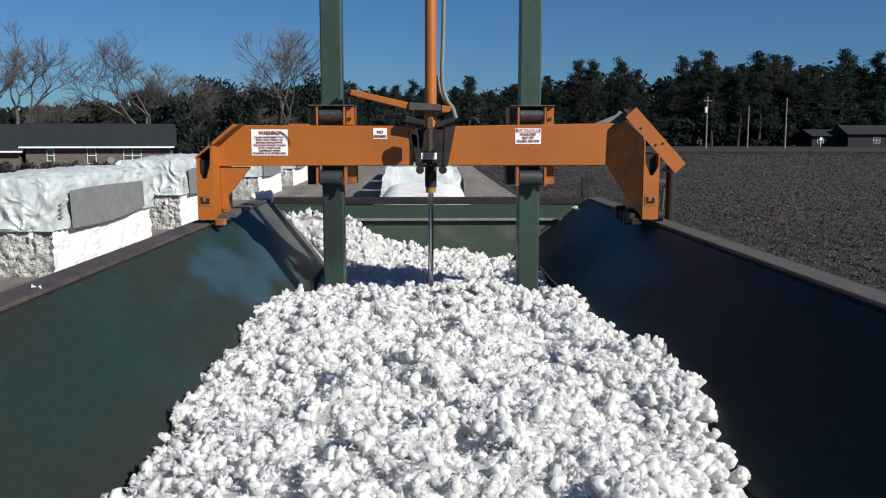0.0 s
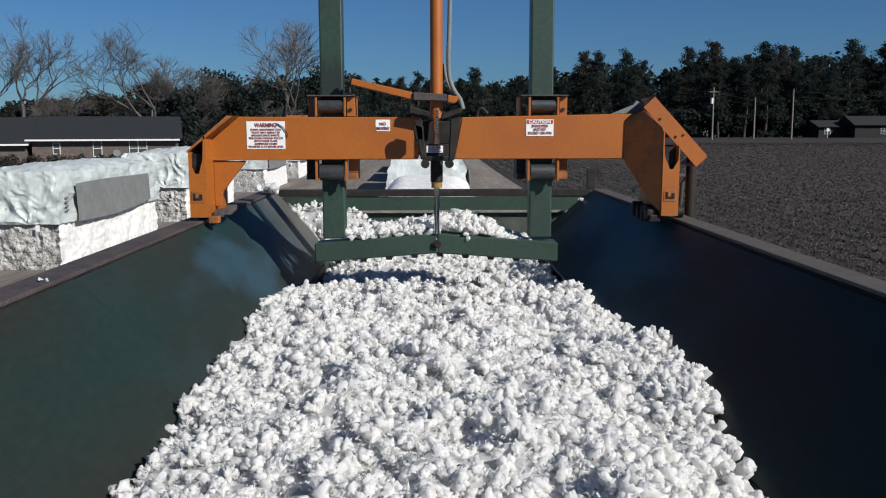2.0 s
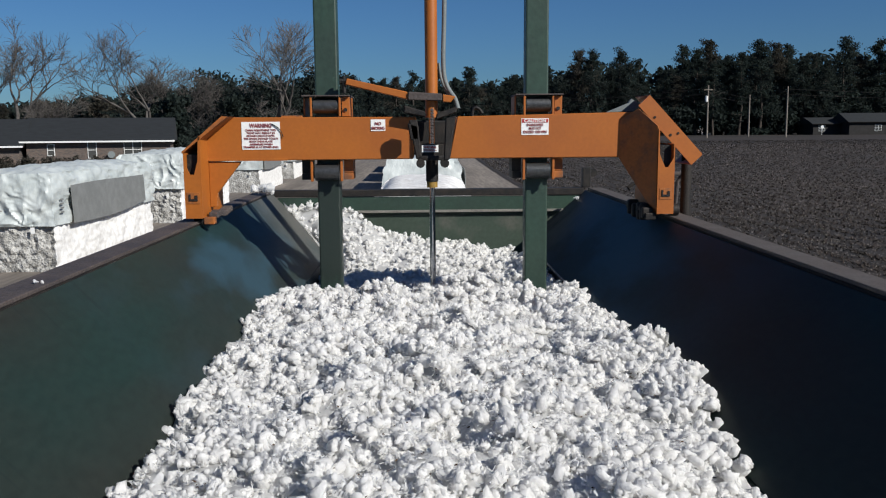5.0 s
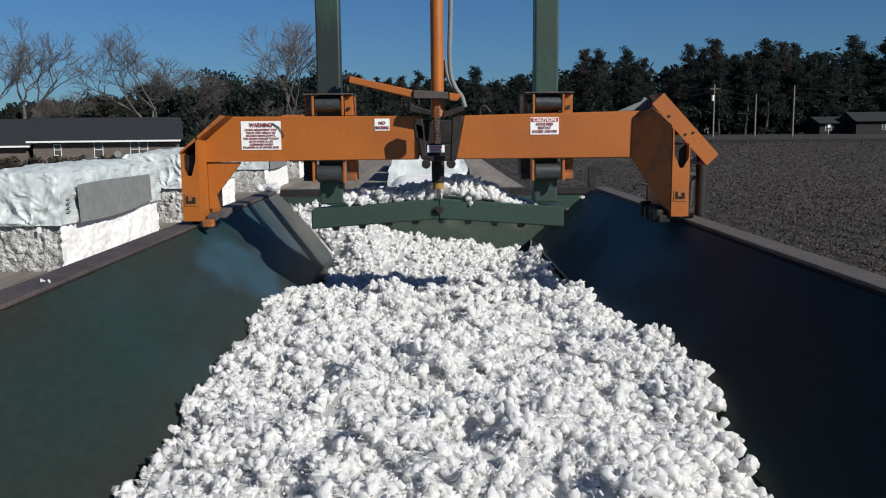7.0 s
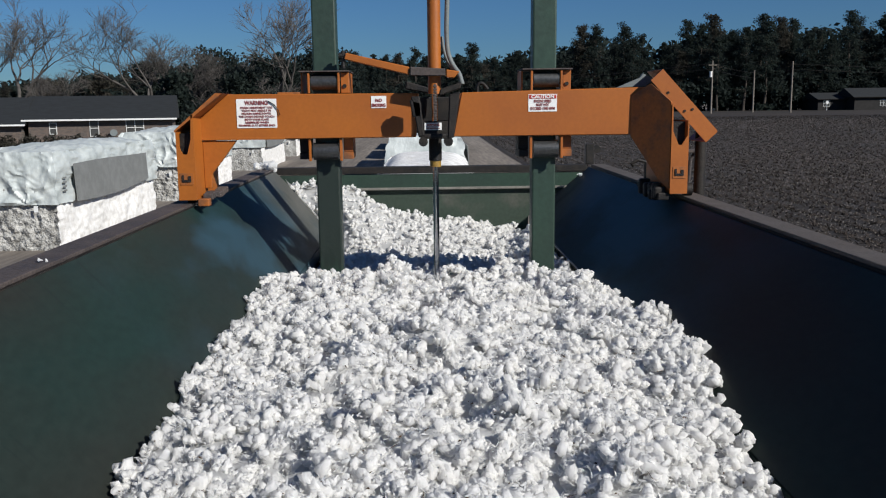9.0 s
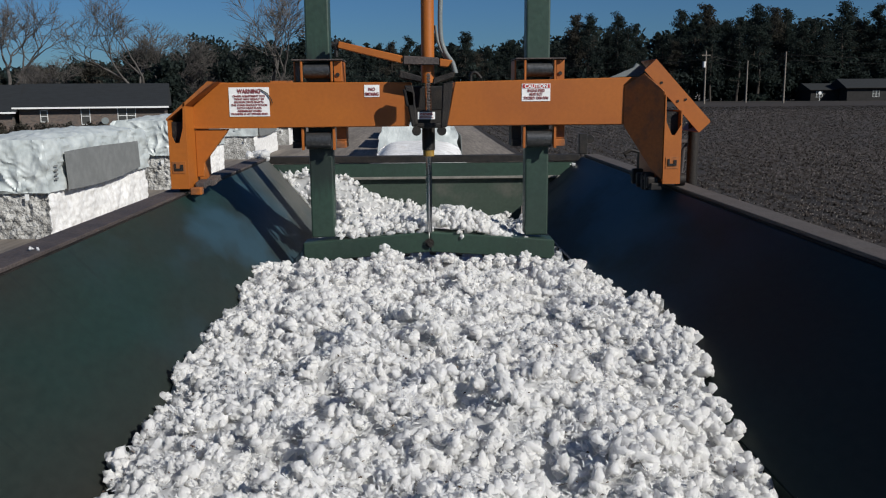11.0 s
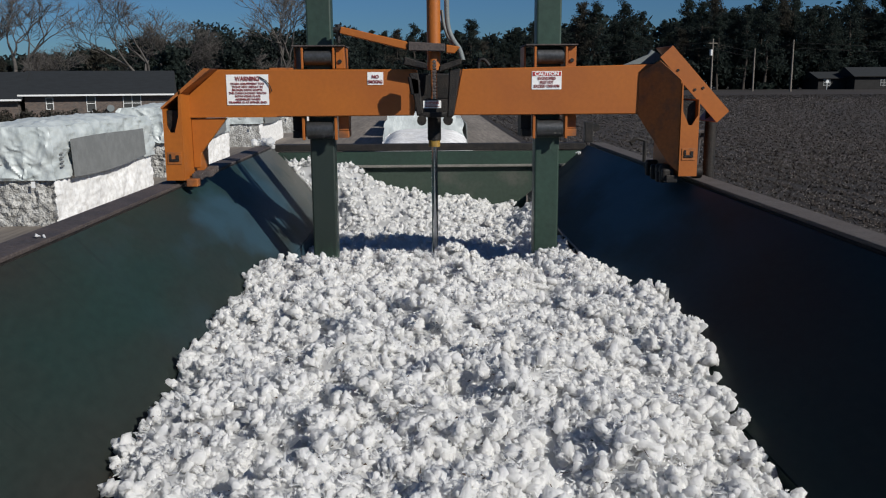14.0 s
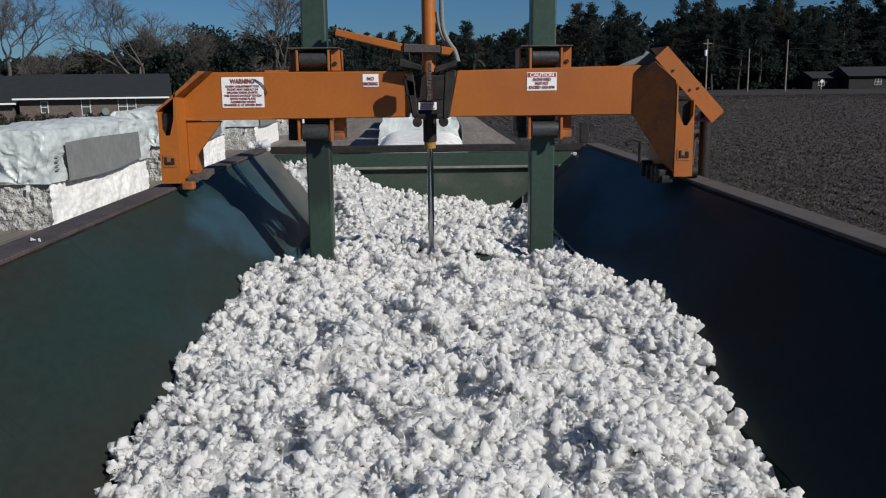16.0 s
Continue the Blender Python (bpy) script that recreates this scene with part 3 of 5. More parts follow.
            prism(bm, [(v.x, v.z) for v in q], -0.105, 0.30)
            P("guard_lip", bm, M_ORANGE, par=cov)
            bm = bmesh.new()
            q = [b2, b2 + up, b2 + up + d * 0.008, b2 + d * 0.008]
            prism(bm, [(v.x, v.z) for v in q], -0.105, 0.30)
            P("guard_end", bm, M_ORANGE, par=cov)
            for fx in (0.25, 0.55, 0.6):
                bm = bmesh.new()
                p = a + (b2 - a) * fx + up * (0.3 if fx != 0.6 else 0.75)
                tube(bm, (p.x, -0.111, p.z), (p.x, -0.105, p.z), 0.009, n=8)
                P("bolt", bm, M_BLACK, par=cov)
    # hanging drive post beside the right leg, with its bracket
    bm = bmesh.new()
    tube(bm, (2.00, 0.15, RZ - 0.10), (2.00, 0.15, 3.42), 0.04, n=14)
    post = P("drive_post", bm, M_BLACK, "dark rusty hanging drive post", True)
    bm = bmesh.new()
    box(bm, 1.90, 2.17, 0.55, 0.65, 3.235, 3.26, 0.005)
    sweep(bm, [(2.11, 0.6, 3.24), (2.07, 0.6, 3.18), (2.06, 0.6, 3.0)], 0.015)
    P("side_bracket", bm, M_RUST, par=post)
    # small bent lever by the right corner
    bm = bmesh.new()
    prism(bm, [(1.39, BT + 0.03), (1.56, BT + 0.10), (1.58, BT + 0.13), (1.62, BT + 0.11), (1.66, BT + 0.085), (1.60, BT + 0.04)], 0.2, 0.23)
    P("scrap_plate", bm, M_HOSE, "bent grey plate on the beam end")
    # guides with rollers round the two mast legs
    for gx, tag_side in ((-0.70, -1), (0.86, 1)):
        bm = bmesh.new()
        box(bm, gx - 0.17, gx + 0.18, 0.02, 0.40, BT + 0.157, BT + 0.166, 0.002)
        g = P("guide_bracket", bm, M_RUST, "orange roller guide bracket")
        for x0, x1 in ((gx - 0.112, gx - 0.097), (gx + 0.097, gx + 0.112)):
            bm = bmesh.new()
            box(bm, x0, x1, 0.03, 0.05, BT + 0.012, BT + 0.153, 0.003)
            P("bracket_post", bm, M_ORANGE, par=g)
        for x0, x1 in ((gx - 0.17, gx - 0.158), (gx + 0.118, gx + 0.175)):
            bm = bmesh.new()
            box(bm, x0, x1, 0.06 if x0 > gx else 0.12, 0.36, BT + 0.012, BT + 0.153, 0.003)
            P("bracket_cheek", bm, M_ORANGE, par=g)
        bm = bmesh.new()
        tube(bm, (gx - 0.09, 0.09, BT + 0.09), (gx + 0.09, 0.09, BT + 0.09), 0.055, n=20)
        part("roller", bm, M_ROLLER, g, "worn steel roller", True)
        bm = bmesh.new()
        tube(bm, (gx + 0.145, 0.05, BT + 0.06), (gx + 0.145, 0.07, BT + 0.06), 0.014, n=8)
        part("bolt", bm, M_BLACK, g)
        # lower guide
        for x0, x1 in ((gx - 0.118, gx - 0.10), (gx + 0.10, gx + 0.118)):
            bm = bmesh.new()
            box(bm, x0, x1, 0.02, 0.06, FZ - 0.16, FZ - 0.004, 0.003)
            part("lower_post", bm, M_ORANGE, g)
        for x0, x1 in ((gx - 0.19, gx - 0.12), (gx + 0.12, gx + 0.19)):
            bm = bmesh.new()
            box(bm, x0, x1, 0.10, 0.30, FZ - 0.10, FZ - 0.004, 0.003)
            part("lower_cheek", bm, M_BLACK if x0 < gx else M_ORANGE_WORN, g)
            bm = bmesh.new()
            box(bm, x0, x1, 0.08, 0.30, FZ - 0.15, FZ - 0.102, 0.003)
            part("lower_shoe", bm, M_ORANGE_WORN if x0 > gx else M_BLACK, g)
        bm = bmesh.new()
        tube(bm, (gx - 0.088, 0.075, FZ - 0.095), (gx + 0.088, 0.075, FZ - 0.095), 0.062, n=20)
        part("roller", bm, M_ROLLER, g, "worn steel roller", True)
    # cylinder, its mounting and collar
    CX, CY = 0.075, 0.10
    bm = bmesh.new()
    tube(bm, (CX, CY, FZ + 0.30), (CX, CY, 6.6), 0.046, n=24)
    cyl = P("cylinder", bm, M_ORANGE, "orange hydraulic cylinder barrel", True)
    bm = bmesh.new()
    tube(bm, (CX, CY, FZ - 0.17), (CX, CY, FZ + 0.02), 0.046, n=20)
    part("sleeve", bm, M_BLACK, cyl, "black cylinder sleeve", True)
    bm = bmesh.new()
    tube(bm, (CX, CY, FZ - 0.215), (CX, CY, FZ - 0.172), 0.040, n=16)
    part("collar", bm, M_YELLOW, cyl, "yellow gland collar", True)
    # dark hanger between the beam halves
    bm = bmesh.new()
    box(bm, -0.10, 0.24, 0.30, 0.40, FZ + 0.02, BT - 0.02, 0.01)
    han = P("cylinder_mount", bm, M_BLACK, "greasy black cylinder mounting")
    bm = bmesh.new()
    prism(bm, [(-0.02, FZ), (0.17, FZ), (0.19, FZ + 0.11), (-0.04, FZ + 0.11)], -0.04, 0.0, 0.006)
    part("front_plate", bm, M_BLACK, han)
    for q in ([(-0.09, BT - 0.02), (-0.03, BT - 0.02), (0.0, FZ + 0.02), (-0.04, FZ - 0.0)], [(0.17, BT - 0.01), (0.245, BT + 0.01), (0.20, FZ), (0.155, FZ - 0.01)]):
        bm = bmesh.new()
        prism(bm, q, -0.19, -0.15, 0.008)
        part("side_strap", bm, M_BLACK, han, "black hanger strap")
    for q in ([(-0.13, BT + 0.03), (0.03, BT - 0.0), (0.03, BT + 0.04), (-0.12, BT + 0.085)], [(0.10, BT - 0.02), (0.25, BT + 0.03), (0.26, BT + 0.075), (0.11, BT + 0.03)], [(-0.08, BT - 0.16), (-0.02, BT - 0.16), (-0.02, BT - 0.06), (-0.10, BT - 0.04)]):
        bm = bmesh.new()
        y0 = -0.19 if q[0][1] < BT - 0.1 else -0.105
        prism(bm, q, y0, y0 + 0.085, 0.008)
        part("clamp_arm", bm, M_BLACK, han)
    bm = bmesh.new()
    box(bm, -0.03, 0.185, -0.08, -0.04, FZ - 0.01, FZ + 0.025, 0.006)
    for xx in (-0.01, 0.165):
        tube(bm, (xx, -0.10, FZ - 0.03), (xx, 0.02, FZ - 0.03), 0.032, n=12)
    part("pivot_bar", bm, M_BLACK, han, smooth=True)
    bm = bmesh.new()
    pts = [(CX + 0.004 * math.sin(i * 2.2), -0.13 + 0.004 * math.cos(i * 2), BT + 0.06 - 0.02 * i) for i in range(13)]
    sweep(bm, pts, 0.007, 6)
    for i in range(12):
        tube(bm, (CX - 0.012, -0.13, BT + 0.05 - 0.02 * i), (CX + 0.012, -0.13, BT + 0.045 - 0.02 * i), 0.008, n=6)
    part("chain", bm, M_RUST, han, "rusty hanging chain")
    # lever arm and cross plate over the beam
    bm = bmesh.new()
    prism(bm, [(-0.55, BT + 0.24), (-0.54, BT + 0.285), (-0.10, BT + 0.185), (-0.10, BT + 0.13)], 0.02, 0.08, 0.005)
    lev = P("lever_arm", bm, M_ORANGE, "sloping orange lever arm")
    bm = bmesh.new()
    prism(bm, [(-0.095, BT + 0.125), (-0.095, BT + 0.185), (0.15, BT + 0.17), (0.15, BT + 0.12)], -0.0, 0.05, 0.005)
    part("cross_plate", bm, M_RUST, lev)
    bm = bmesh.new()
    prism(bm, [(0.155, BT + 0.11), (0.155, BT + 0.165), (0.25, BT + 0.15), (0.21, BT + 0.105)], -0.0, 0.08, 0.005)
    part("end_tab", bm, M_ORANGE, lev)
    bm = bmesh.new()
    tube(bm, (-0.56, 0.05, BT + 0.30), (-0.56, 0.05, BT + 0.18), 0.014, n=8)
    tube(bm, (-0.59, 0.05, BT + 0.265), (-0.53, 0.05, BT + 0.265), 0.02, n=8)
    part("pin", bm, M_BLACK, lev)
    # hoses
    for pts, r, nm in (([(0.185, 0.12, 6.5), (0.178, 0.12, 4.6), (0.170, 0.12, 4.3), (0.163, 0.12, 4.15), (0.168, 0.12, 4.0), (0.19, 0.12, 3.93), (0.22, 0.10, 3.875), (0.25, 0.08, 3.84), (0.27, 0.05, 3.76)], 0.017, "hydraulic_hose"),
                       ([(0.13, 0.18, 4.10), (0.145, 0.18, 4.0), (0.18, 0.16, 3.90), (0.23, 0.12, 3.84)], 0.011, "hydraulic_hose"),
                       ([(0.385, 0.22, 3.70), (0.385, 0.22, 3.755), (0.40, 0.22, 3.775), (0.43, 0.22, 3.77), (0.46, 0.22, 3.73)], 0.012, "hydraulic_hose")):
        bm = bmesh.new()
        fine = []
        for a, b2 in zip(pts, pts[1:]):
            for k in range(4):
                fine.append(tuple(a[i] + (b2[i] - a[i]) * k / 4 for i in range(3)))
        fine.append(pts[-1])
        for _ in range(3):
            fine = [fine[0]] + [tuple((fine[i - 1][j] + 2 * fine[i][j] + fine[i + 1][j]) / 4 for j in range(3)) for i in range(1, len(fine) - 1)] + [fine[-1]]
        sweep(bm, fine, r, 10)
        if r == 0.012:
            P(nm, bm, M_BLACK, "short black rubber hydraulic hose", True)
        else:
            P(nm, bm, M_HOSE, "grey rubber hydraulic hose", True)
    # stickers
    def sticker(name, x0, x1, z0, z1, label, y=-0.004):
        bm = bmesh.new()
        box(bm, x0, x1, y, y + 0.003, z0, z1)
        return P(name, bm, M_STICKER, label)
    s = sticker("warning_sign", -1.305, -1.027, FZ + 0.078, FZ + 0.277, "white warning sticker with dark red print")
    lettering("lettering", "WARNING", 0.042, -1.166, -0.0075, FZ + 0.236, M_RED, s, 0.001, 0.16)
    for i, (w, k) in enumerate((("CHAIN ADJUSTMENT TOO", .235), ("TIGHT MAY RESULT IN", .215), ("BROKEN DRIVE SHAFTS.", .215), ("THE CHAIN SHOULD TOUCH", .26), ("BOTH WEAR PLATE", .175), ("ASSEMBLIES WHEN", .175), ("TRAMPER IS AT EITHER END.", .27))):
        lettering("lettering", w, 0.019, -1.166, -0.0075, FZ + 0.211 - 0.0203 * i, M_RED, s, 0.0006, k * 0.95)
    s = sticker("no_smoking_sign", -0.369, -0.264, FZ + 0.205, FZ + 0.288, "small white no smoking sticker")
    lettering("lettering", "NO", 0.030, -0.3165, -0.0075, FZ + 0.248, M_RED, s, 0.001)
    lettering("lettering", "SMOKING", 0.030, -0.3165, -0.0075, FZ + 0.215, M_RED, s, 0.001, 0.095)
    s = sticker("caution_sign", 0.728, 0.928, FZ + 0.168, FZ + 0.288, "white caution sticker with a red heading")
    bm = block(0.733, 0.923, -0.0065, -0.0042, FZ + 0.257, FZ + 0.284)
    part("red_band", bm, M_REDBAR, s)
    lettering("lettering", "CAUTION", 0.033, 0.828, -0.0085, FZ + 0.260, M_STICKER, s, 0.001, 0.16)
    for i, (w, k) in enumerate((("ENGINE SPEED", .12), ("MUST NOT", .09), ("EXCEED 1300 RPM", .17))):
        lettering("lettering", w, 0.026, 0.828, -0.0075, FZ + 0.232 - 0.0255 * i, M_RED, s, 0.0008, k)
    s = sticker("warning_label", 0.0, 0.12, FZ + 0.05, FZ + 0.10, "small worn white warning label", -0.046)
    lettering("lettering", "WARNING", 0.022, 0.06, -0.0495, FZ + 0.078, M_REDBAR, s, 0.0008, 0.09)
    for i in range(2):
        part("print_bar", block(0.012, 0.108 - 0.02 * i, -0.0485, -0.0465, FZ + 0.058 + 0.01 * i, FZ + 0.063 + 0.01 * i), M_RED, s)
    bm = bmesh.new()
    sweep(bm, [(-1.085, -0.010, FZ + 0.262), (-1.04, -0.012, FZ + 0.235), (-1.015, -0.012, FZ + 0.20), (-1.005, -0.010, FZ + 0.165)], 0.0035, 5)
    P("wire", bm, M_BLACK, "thin black wire bent over the sticker")
    # sliding mast
    m = new("mast")
    m.parent = c
    m.location = (0, 0, FZ)
    for gx, mt in ((-0.70, M_MAST), (0.86, M_GREEN)):
        part("mast_leg", block(gx - 0.085, gx + 0.085, 0.145, 0.29, 0.05, 4.4, bevel=0.012), mt, m, "dark green square steel mast leg")
    bm = bmesh.new()
    prism(bm, [(-0.845, -0.125), (-0.845, 0.017), (0.07, 0.09), (0.075, -0.06)], 0.10, 0.30, 0.008)
    part("foot", bm, M_GREEN, m, "dark green chevron foot of the tramper")
    bm = bmesh.new()
    prism(bm, [(0.08, -0.06), (0.078, 0.09), (0.99, 0.02), (0.99, -0.125)], 0.10, 0.30, 0.008)
    part("foot", bm, M_GREEN, m, "dark green chevron foot of the tramper")
    bm = bmesh.new()
    tube(bm, (CX, 0.08, 0.01), (CX, 0.101, 0.01), 0.034, n=14)
    tube(bm, (CX, 0.065, 0.01), (CX, 0.081, 0.01), 0.018, n=8)
    part("pivot_bolt", bm, M_BLACK, m, "black pivot bolt", True)
    for i in range(9):
        x = -0.68 + 0.195 * i
        z = -0.125 + 0.065 * (1 - abs(x - CX) / 0.95)
        bm = bmesh.new()
        prism(bm, [(x - 0.034, z), (x + 0.034, z), (x + 0.020, z - 0.036), (x - 0.020, z - 0.036)], 0.19, 0.21)
        part("tooth", bm, M_ROLLER, m, "short grey steel tooth")
    bm = bmesh.new()
    tube(bm, (CX, CY + 0.0, 0.09), (CX, CY, 2.0), 0.0215, n=20)
    part("piston_rod", bm, M_CHROME, m, "polished chrome piston rod", True)
    return c, m


carriage, mast = build_carriage()

# ---- loose cotton ----
def tuft_shapes(sub, count, seed, jag):
    out = []
    for k in range(count):
        bm = bmesh.new()
        bmesh.ops.create_icosphere(bm, subdivisions=sub, radius=1)
        off = Vector((k * 7.3 + seed, k * 3.1, seed * 1.7))
        r = random.Random(k * 31 + int(seed))
        lobes = []
        for q in range(9 if sub > 2 else 5):
            d = Vector((r.gauss(0, 1), r.gauss(0, 1), r.gauss(0, 0.8))).normalized()
            lobes.append((d * r.uniform(0.3, 0.8), r.uniform(0.34, 0.62)))
        for v in bm.verts:
            p = v.co.normalized()
            best = 0.42
            for c, rad in lobes:
                m = c.dot(p)
                h = rad * rad - (c.length_squared - m * m)
                if h > 0:
                    best = max(best, m + math.sqrt(h))
            v.co = p * (best + 0.22 * noise.noise(p * 2.3 + off)) * r.uniform(1 - jag, 1 + jag)
        st = Vector((r.uniform(0.7, 1.4), r.uniform(0.7, 1.4), r.uniform(0.6, 1.0)))
        for v in bm.verts:
            v.co = Vector((v.co.x * st.x, v.co.y * st.y, v.co.z * st.z))
        V = np.array([v.co[:] for v in bm.verts])
        F = np.array([[v.index for v in f.verts] for f in bm.faces])
        bm.free()
        out.append((V, F))
    return out


SHAPES = {1: tuft_shapes(2, 26, 3.0, 0.21)}


def tufts(pts, radii, level):
    """One mesh of lumpy cotton tufts at the given places."""
    shapes = SHAPES[level]
    Vs, Fs, base = [], [], 0
    kind = rng.integers(0, len(shapes), len(pts))
    for k, (V, F) in enumerate(shapes):
        idx = np.where(kind == k)[0]
        if not len(idx):
            continue
        q = rng.normal(size=(len(idx), 4))
        q /= np.linalg.norm(q, axis=1)[:, None]
        w, x, y, z = q.T
        R = np.stack([1 - 2 * (y * y + z * z), 2 * (x * y - z * w), 2 * (x * z + y * w), 2 * (x * y + z * w), 1 - 2 * (x * x + z * z), 2 * (y * z - x * w), 2 * (x * z - y * w), 2 * (y * z + x * w), 1 - 2 * (x * x + y * y)], -1).reshape(-1, 3, 3)
        W = np.einsum("nij,vj->nvi", R, V) * radii[idx][:, None, None] + pts[idx][:, None]
        Vs.append(W.reshape(-1, 3))
        Fs.append((F[None] + base + len(V) * np.arange(len(idx))[:, None, None]).reshape(-1, 3))
        base += W.shape[0] * W.shape[1]
    return np.concatenate(Vs), np.concatenate(Fs)


def nz(x, y, s, o):
    return np.array([noise.noise((a * s + o, b * s - o, o)) for a, b in zip(x.ravel(), y.ravel())]).reshape(x.shape)


def near_top(x, y):
    """Top of the heap before the tramper: level in the middle, falling to where it meets the two side sheets."""
    left = np.interp(y, [2.5, 2.6, 2.75, 3.02, 3.35, 3.8, 4.19, 5.1], [2.26, 2.30, 2.365, 2.385, 2.365, 2.385, 2.405, 2.40])
    right = np.interp(y, [2.4, 2.75, 3.0, 3.26, 3.4, 4.1, 4.34, 4.76, 5.5], [2.34, 2.385, 2.39, 2.44, 2.475, 2.495, 2.52, 2.45, 2.43])
    u = np.clip(x / np.where(x < 0, 1.1, 1.19), -1.3, 1.3)
    e = np.abs(u) ** 2.3
    mid = 2.50 - 0.04 * smoothstep(4.6, 5.6, y)
    rough = 1 - 0.6 * np.minimum(e, 1)
    h = mid + (np.where(x < 0, left, right) - mid) * e
    h = h + rough * (0.05 * nz(x, y, 1.7, 3.3) + 0.11 * nz(x, y, 4.1, 8.8) + 0.06 * nz(x, y, 9.5, 2.2))
    # furrows and hollows
    f = nz(x * 0.75, y * 1.25, 3.1, 12.4)
    h = h - 0.13 * rough * smoothstep(0.13, 0.0, np.abs(f)) * smoothstep(-0.10, 0.25, nz(x, y, 1.3, 20.1))
    return h - 0.06 * smoothstep(6.35, 6.6, y)


def far_top(x, y):
    """Packed cotton behind the tramper, banked up steeply against the gate and its corner."""
    h = 2.20 - 0.02 * smoothstep(-0.75, -1.05, x) + 0.15 * smoothstep(0.75, 1.08, x) * smoothstep(9.1, 8.5, y) + 0.05 * nz(x, y, 2.1, 5.1) + 0.05 * nz(x, y, 5.1, 1.8) + 0.04 * nz(x, y, 10.0, 4.2)
    crest = np.interp(x, [-1.5, -1.42, -0.88, -0.58, -0.34, 0.2, 0.6, 1.1], [2.83, 2.80, 2.78, 2.62, 2.48, 2.40, 2.34, 2.22])
    low = 8.0 + 0.65 * smoothstep(-0.55, -1.0, x)
    bank = np.clip((y - low) / (9.15 - low), 0, 1)
    return h + (crest - 2.20) * (0.45 * bank + 0.55 * bank * bank)


def side_limits(z):
    xl = np.interp(z, [2.31, 2.93], [-1.005, -1.60])
    xr = np.interp(z, [2.40, 2.93], [1.12, 1.77])
    return xl, xr


def heap(name, top, y0, y1, step, level, label, rmin, rmax, deep=0.10, small=2.0):
    xs, ys = np.arange(-1.75, 1.85, step), np.arange(y0, y1, step)
    X, Y = np.meshgrid(xs, ys)
    X = X + rng.uniform(-0.6, 0.6, X.shape) * step
    Y = np.clip(Y + rng.uniform(-0.6, 0.6, Y.shape) * step, y0, y1)
    Z = top(X, Y)
    xl, xr = side_limits(Z)
    ok = (X > xl + 0.015) & (X < xr - 0.015)
    pts = np.stack([X[ok], Y[ok], Z[ok]], -1)
    r = rmin + (rmax - rmin) * rng.random(len(pts)) ** 1.6
    pts[:, 2] += rng.normal(0, 0.014, len(pts)) - 0.5 * r
    V, F = tufts(pts, r, level)
    # small locks between and on top of the large ones
    k = int(len(pts) * small)
    host = rng.integers(0, len(pts), k)
    off = rng.normal(size=(k, 3))
    off[:, 2] = np.abs(off[:, 2]) * 0.9
    off /= np.linalg.norm(off, axis=1)[:, None]
    near = pts[host] + off * (r[host] * rng.uniform(0.55, 0.95, k))[:, None]
    near[:, 1] = np.clip(near[:, 1], y0, y1)
    l, q = side_limits(near[:, 2])
    near[:, 0] = np.clip(near[:, 0], l + 0.012, q - 0.012)
    V2, F2 = tufts(near, 0.012 + 0.018 * rng.random(k) ** 1.5, 1)
    F = np.concatenate([F, F2 + len(V)])
    V = np.concatenate([V, V2])
    # the packed body under the tufts
    gx, gy = np.linspace(-1.6, 1.75, 34), np.linspace(y0 + 0.02, y1 - 0.02, max(4, int((y1 - y0) / 0.1)))
    GX, GY = np.meshgrid(gx, gy)
    GZ = top(GX, GY) - 0.012
    l, rr = side_limits(GZ)
    GX = np.clip(GX, l + 0.02, rr - 0.02)
    n, m = len(gx), len(gy)
    top_v = np.stack([GX, GY, GZ], -1).reshape(-1, 3)
    bot_v = top_v.copy()
    bot_v[:, 2] -= deep
    bot_v[:, 0] = np.clip(bot_v[:, 0], -0.985, 1.09)
    Q = [(j * n + i, j * n + i + 1, (j + 1) * n + i + 1, (j + 1) * n + i) for j in range(m - 1) for i in range(n - 1)]
    o = n * m
    rim = [j * n for j in range(m)][::-1] + [i for i in range(1, n)] + [j * n + n - 1 for j in range(1, m)] + [(m - 1) * n + i for i in range(n - 2, 0, -1)]
    for a, b in zip(rim, rim[1:] + rim[:1]):
        Q.append((a, a + o, b + o, b))
    Q = np.array(Q)
    T = np.concatenate([Q[:, [0, 1, 2]], Q[:, [0, 2, 3]]])
    body = np.concatenate([top_v, bot_v])
    F = np.concatenate([F, T + len(V)])
    V = np.concatenate([V, body])
    ob = new(name, raw_mesh(name, V, F, M_COTTON))
    return tagged(ob, label, "cotton", kind="stuff")


near_heap = heap("cotton_heap", near_top, 2.0, 5.68, 0.052, 1, "heap of fluffy white seed cotton filling the builder", 0.025, 0.045, 1.2, 6.0)
strips = [heap("cotton_ridge", near_top, a, b, 0.052, 1, "ridge of fluffy white cotton before the tramper foot", 0.026, 0.050, 0.5, 6.0) for a, b in ((6.20, 6.56), (5.94, 6.20), (5.68, 5.94))]
near_end_heap = heap("cotton_heap", near_top, -0.42, 2.0, 0.085, 1, "loose white cotton at the front end of the builder", 0.03, 0.06, 1.2, 1.5)
far_heap = heap("packed_cotton", far_top, 5.75, 9.22, 0.055, 1, "packed white cotton banked against the end gate", 0.024, 0.048, 1.0, 2.2)


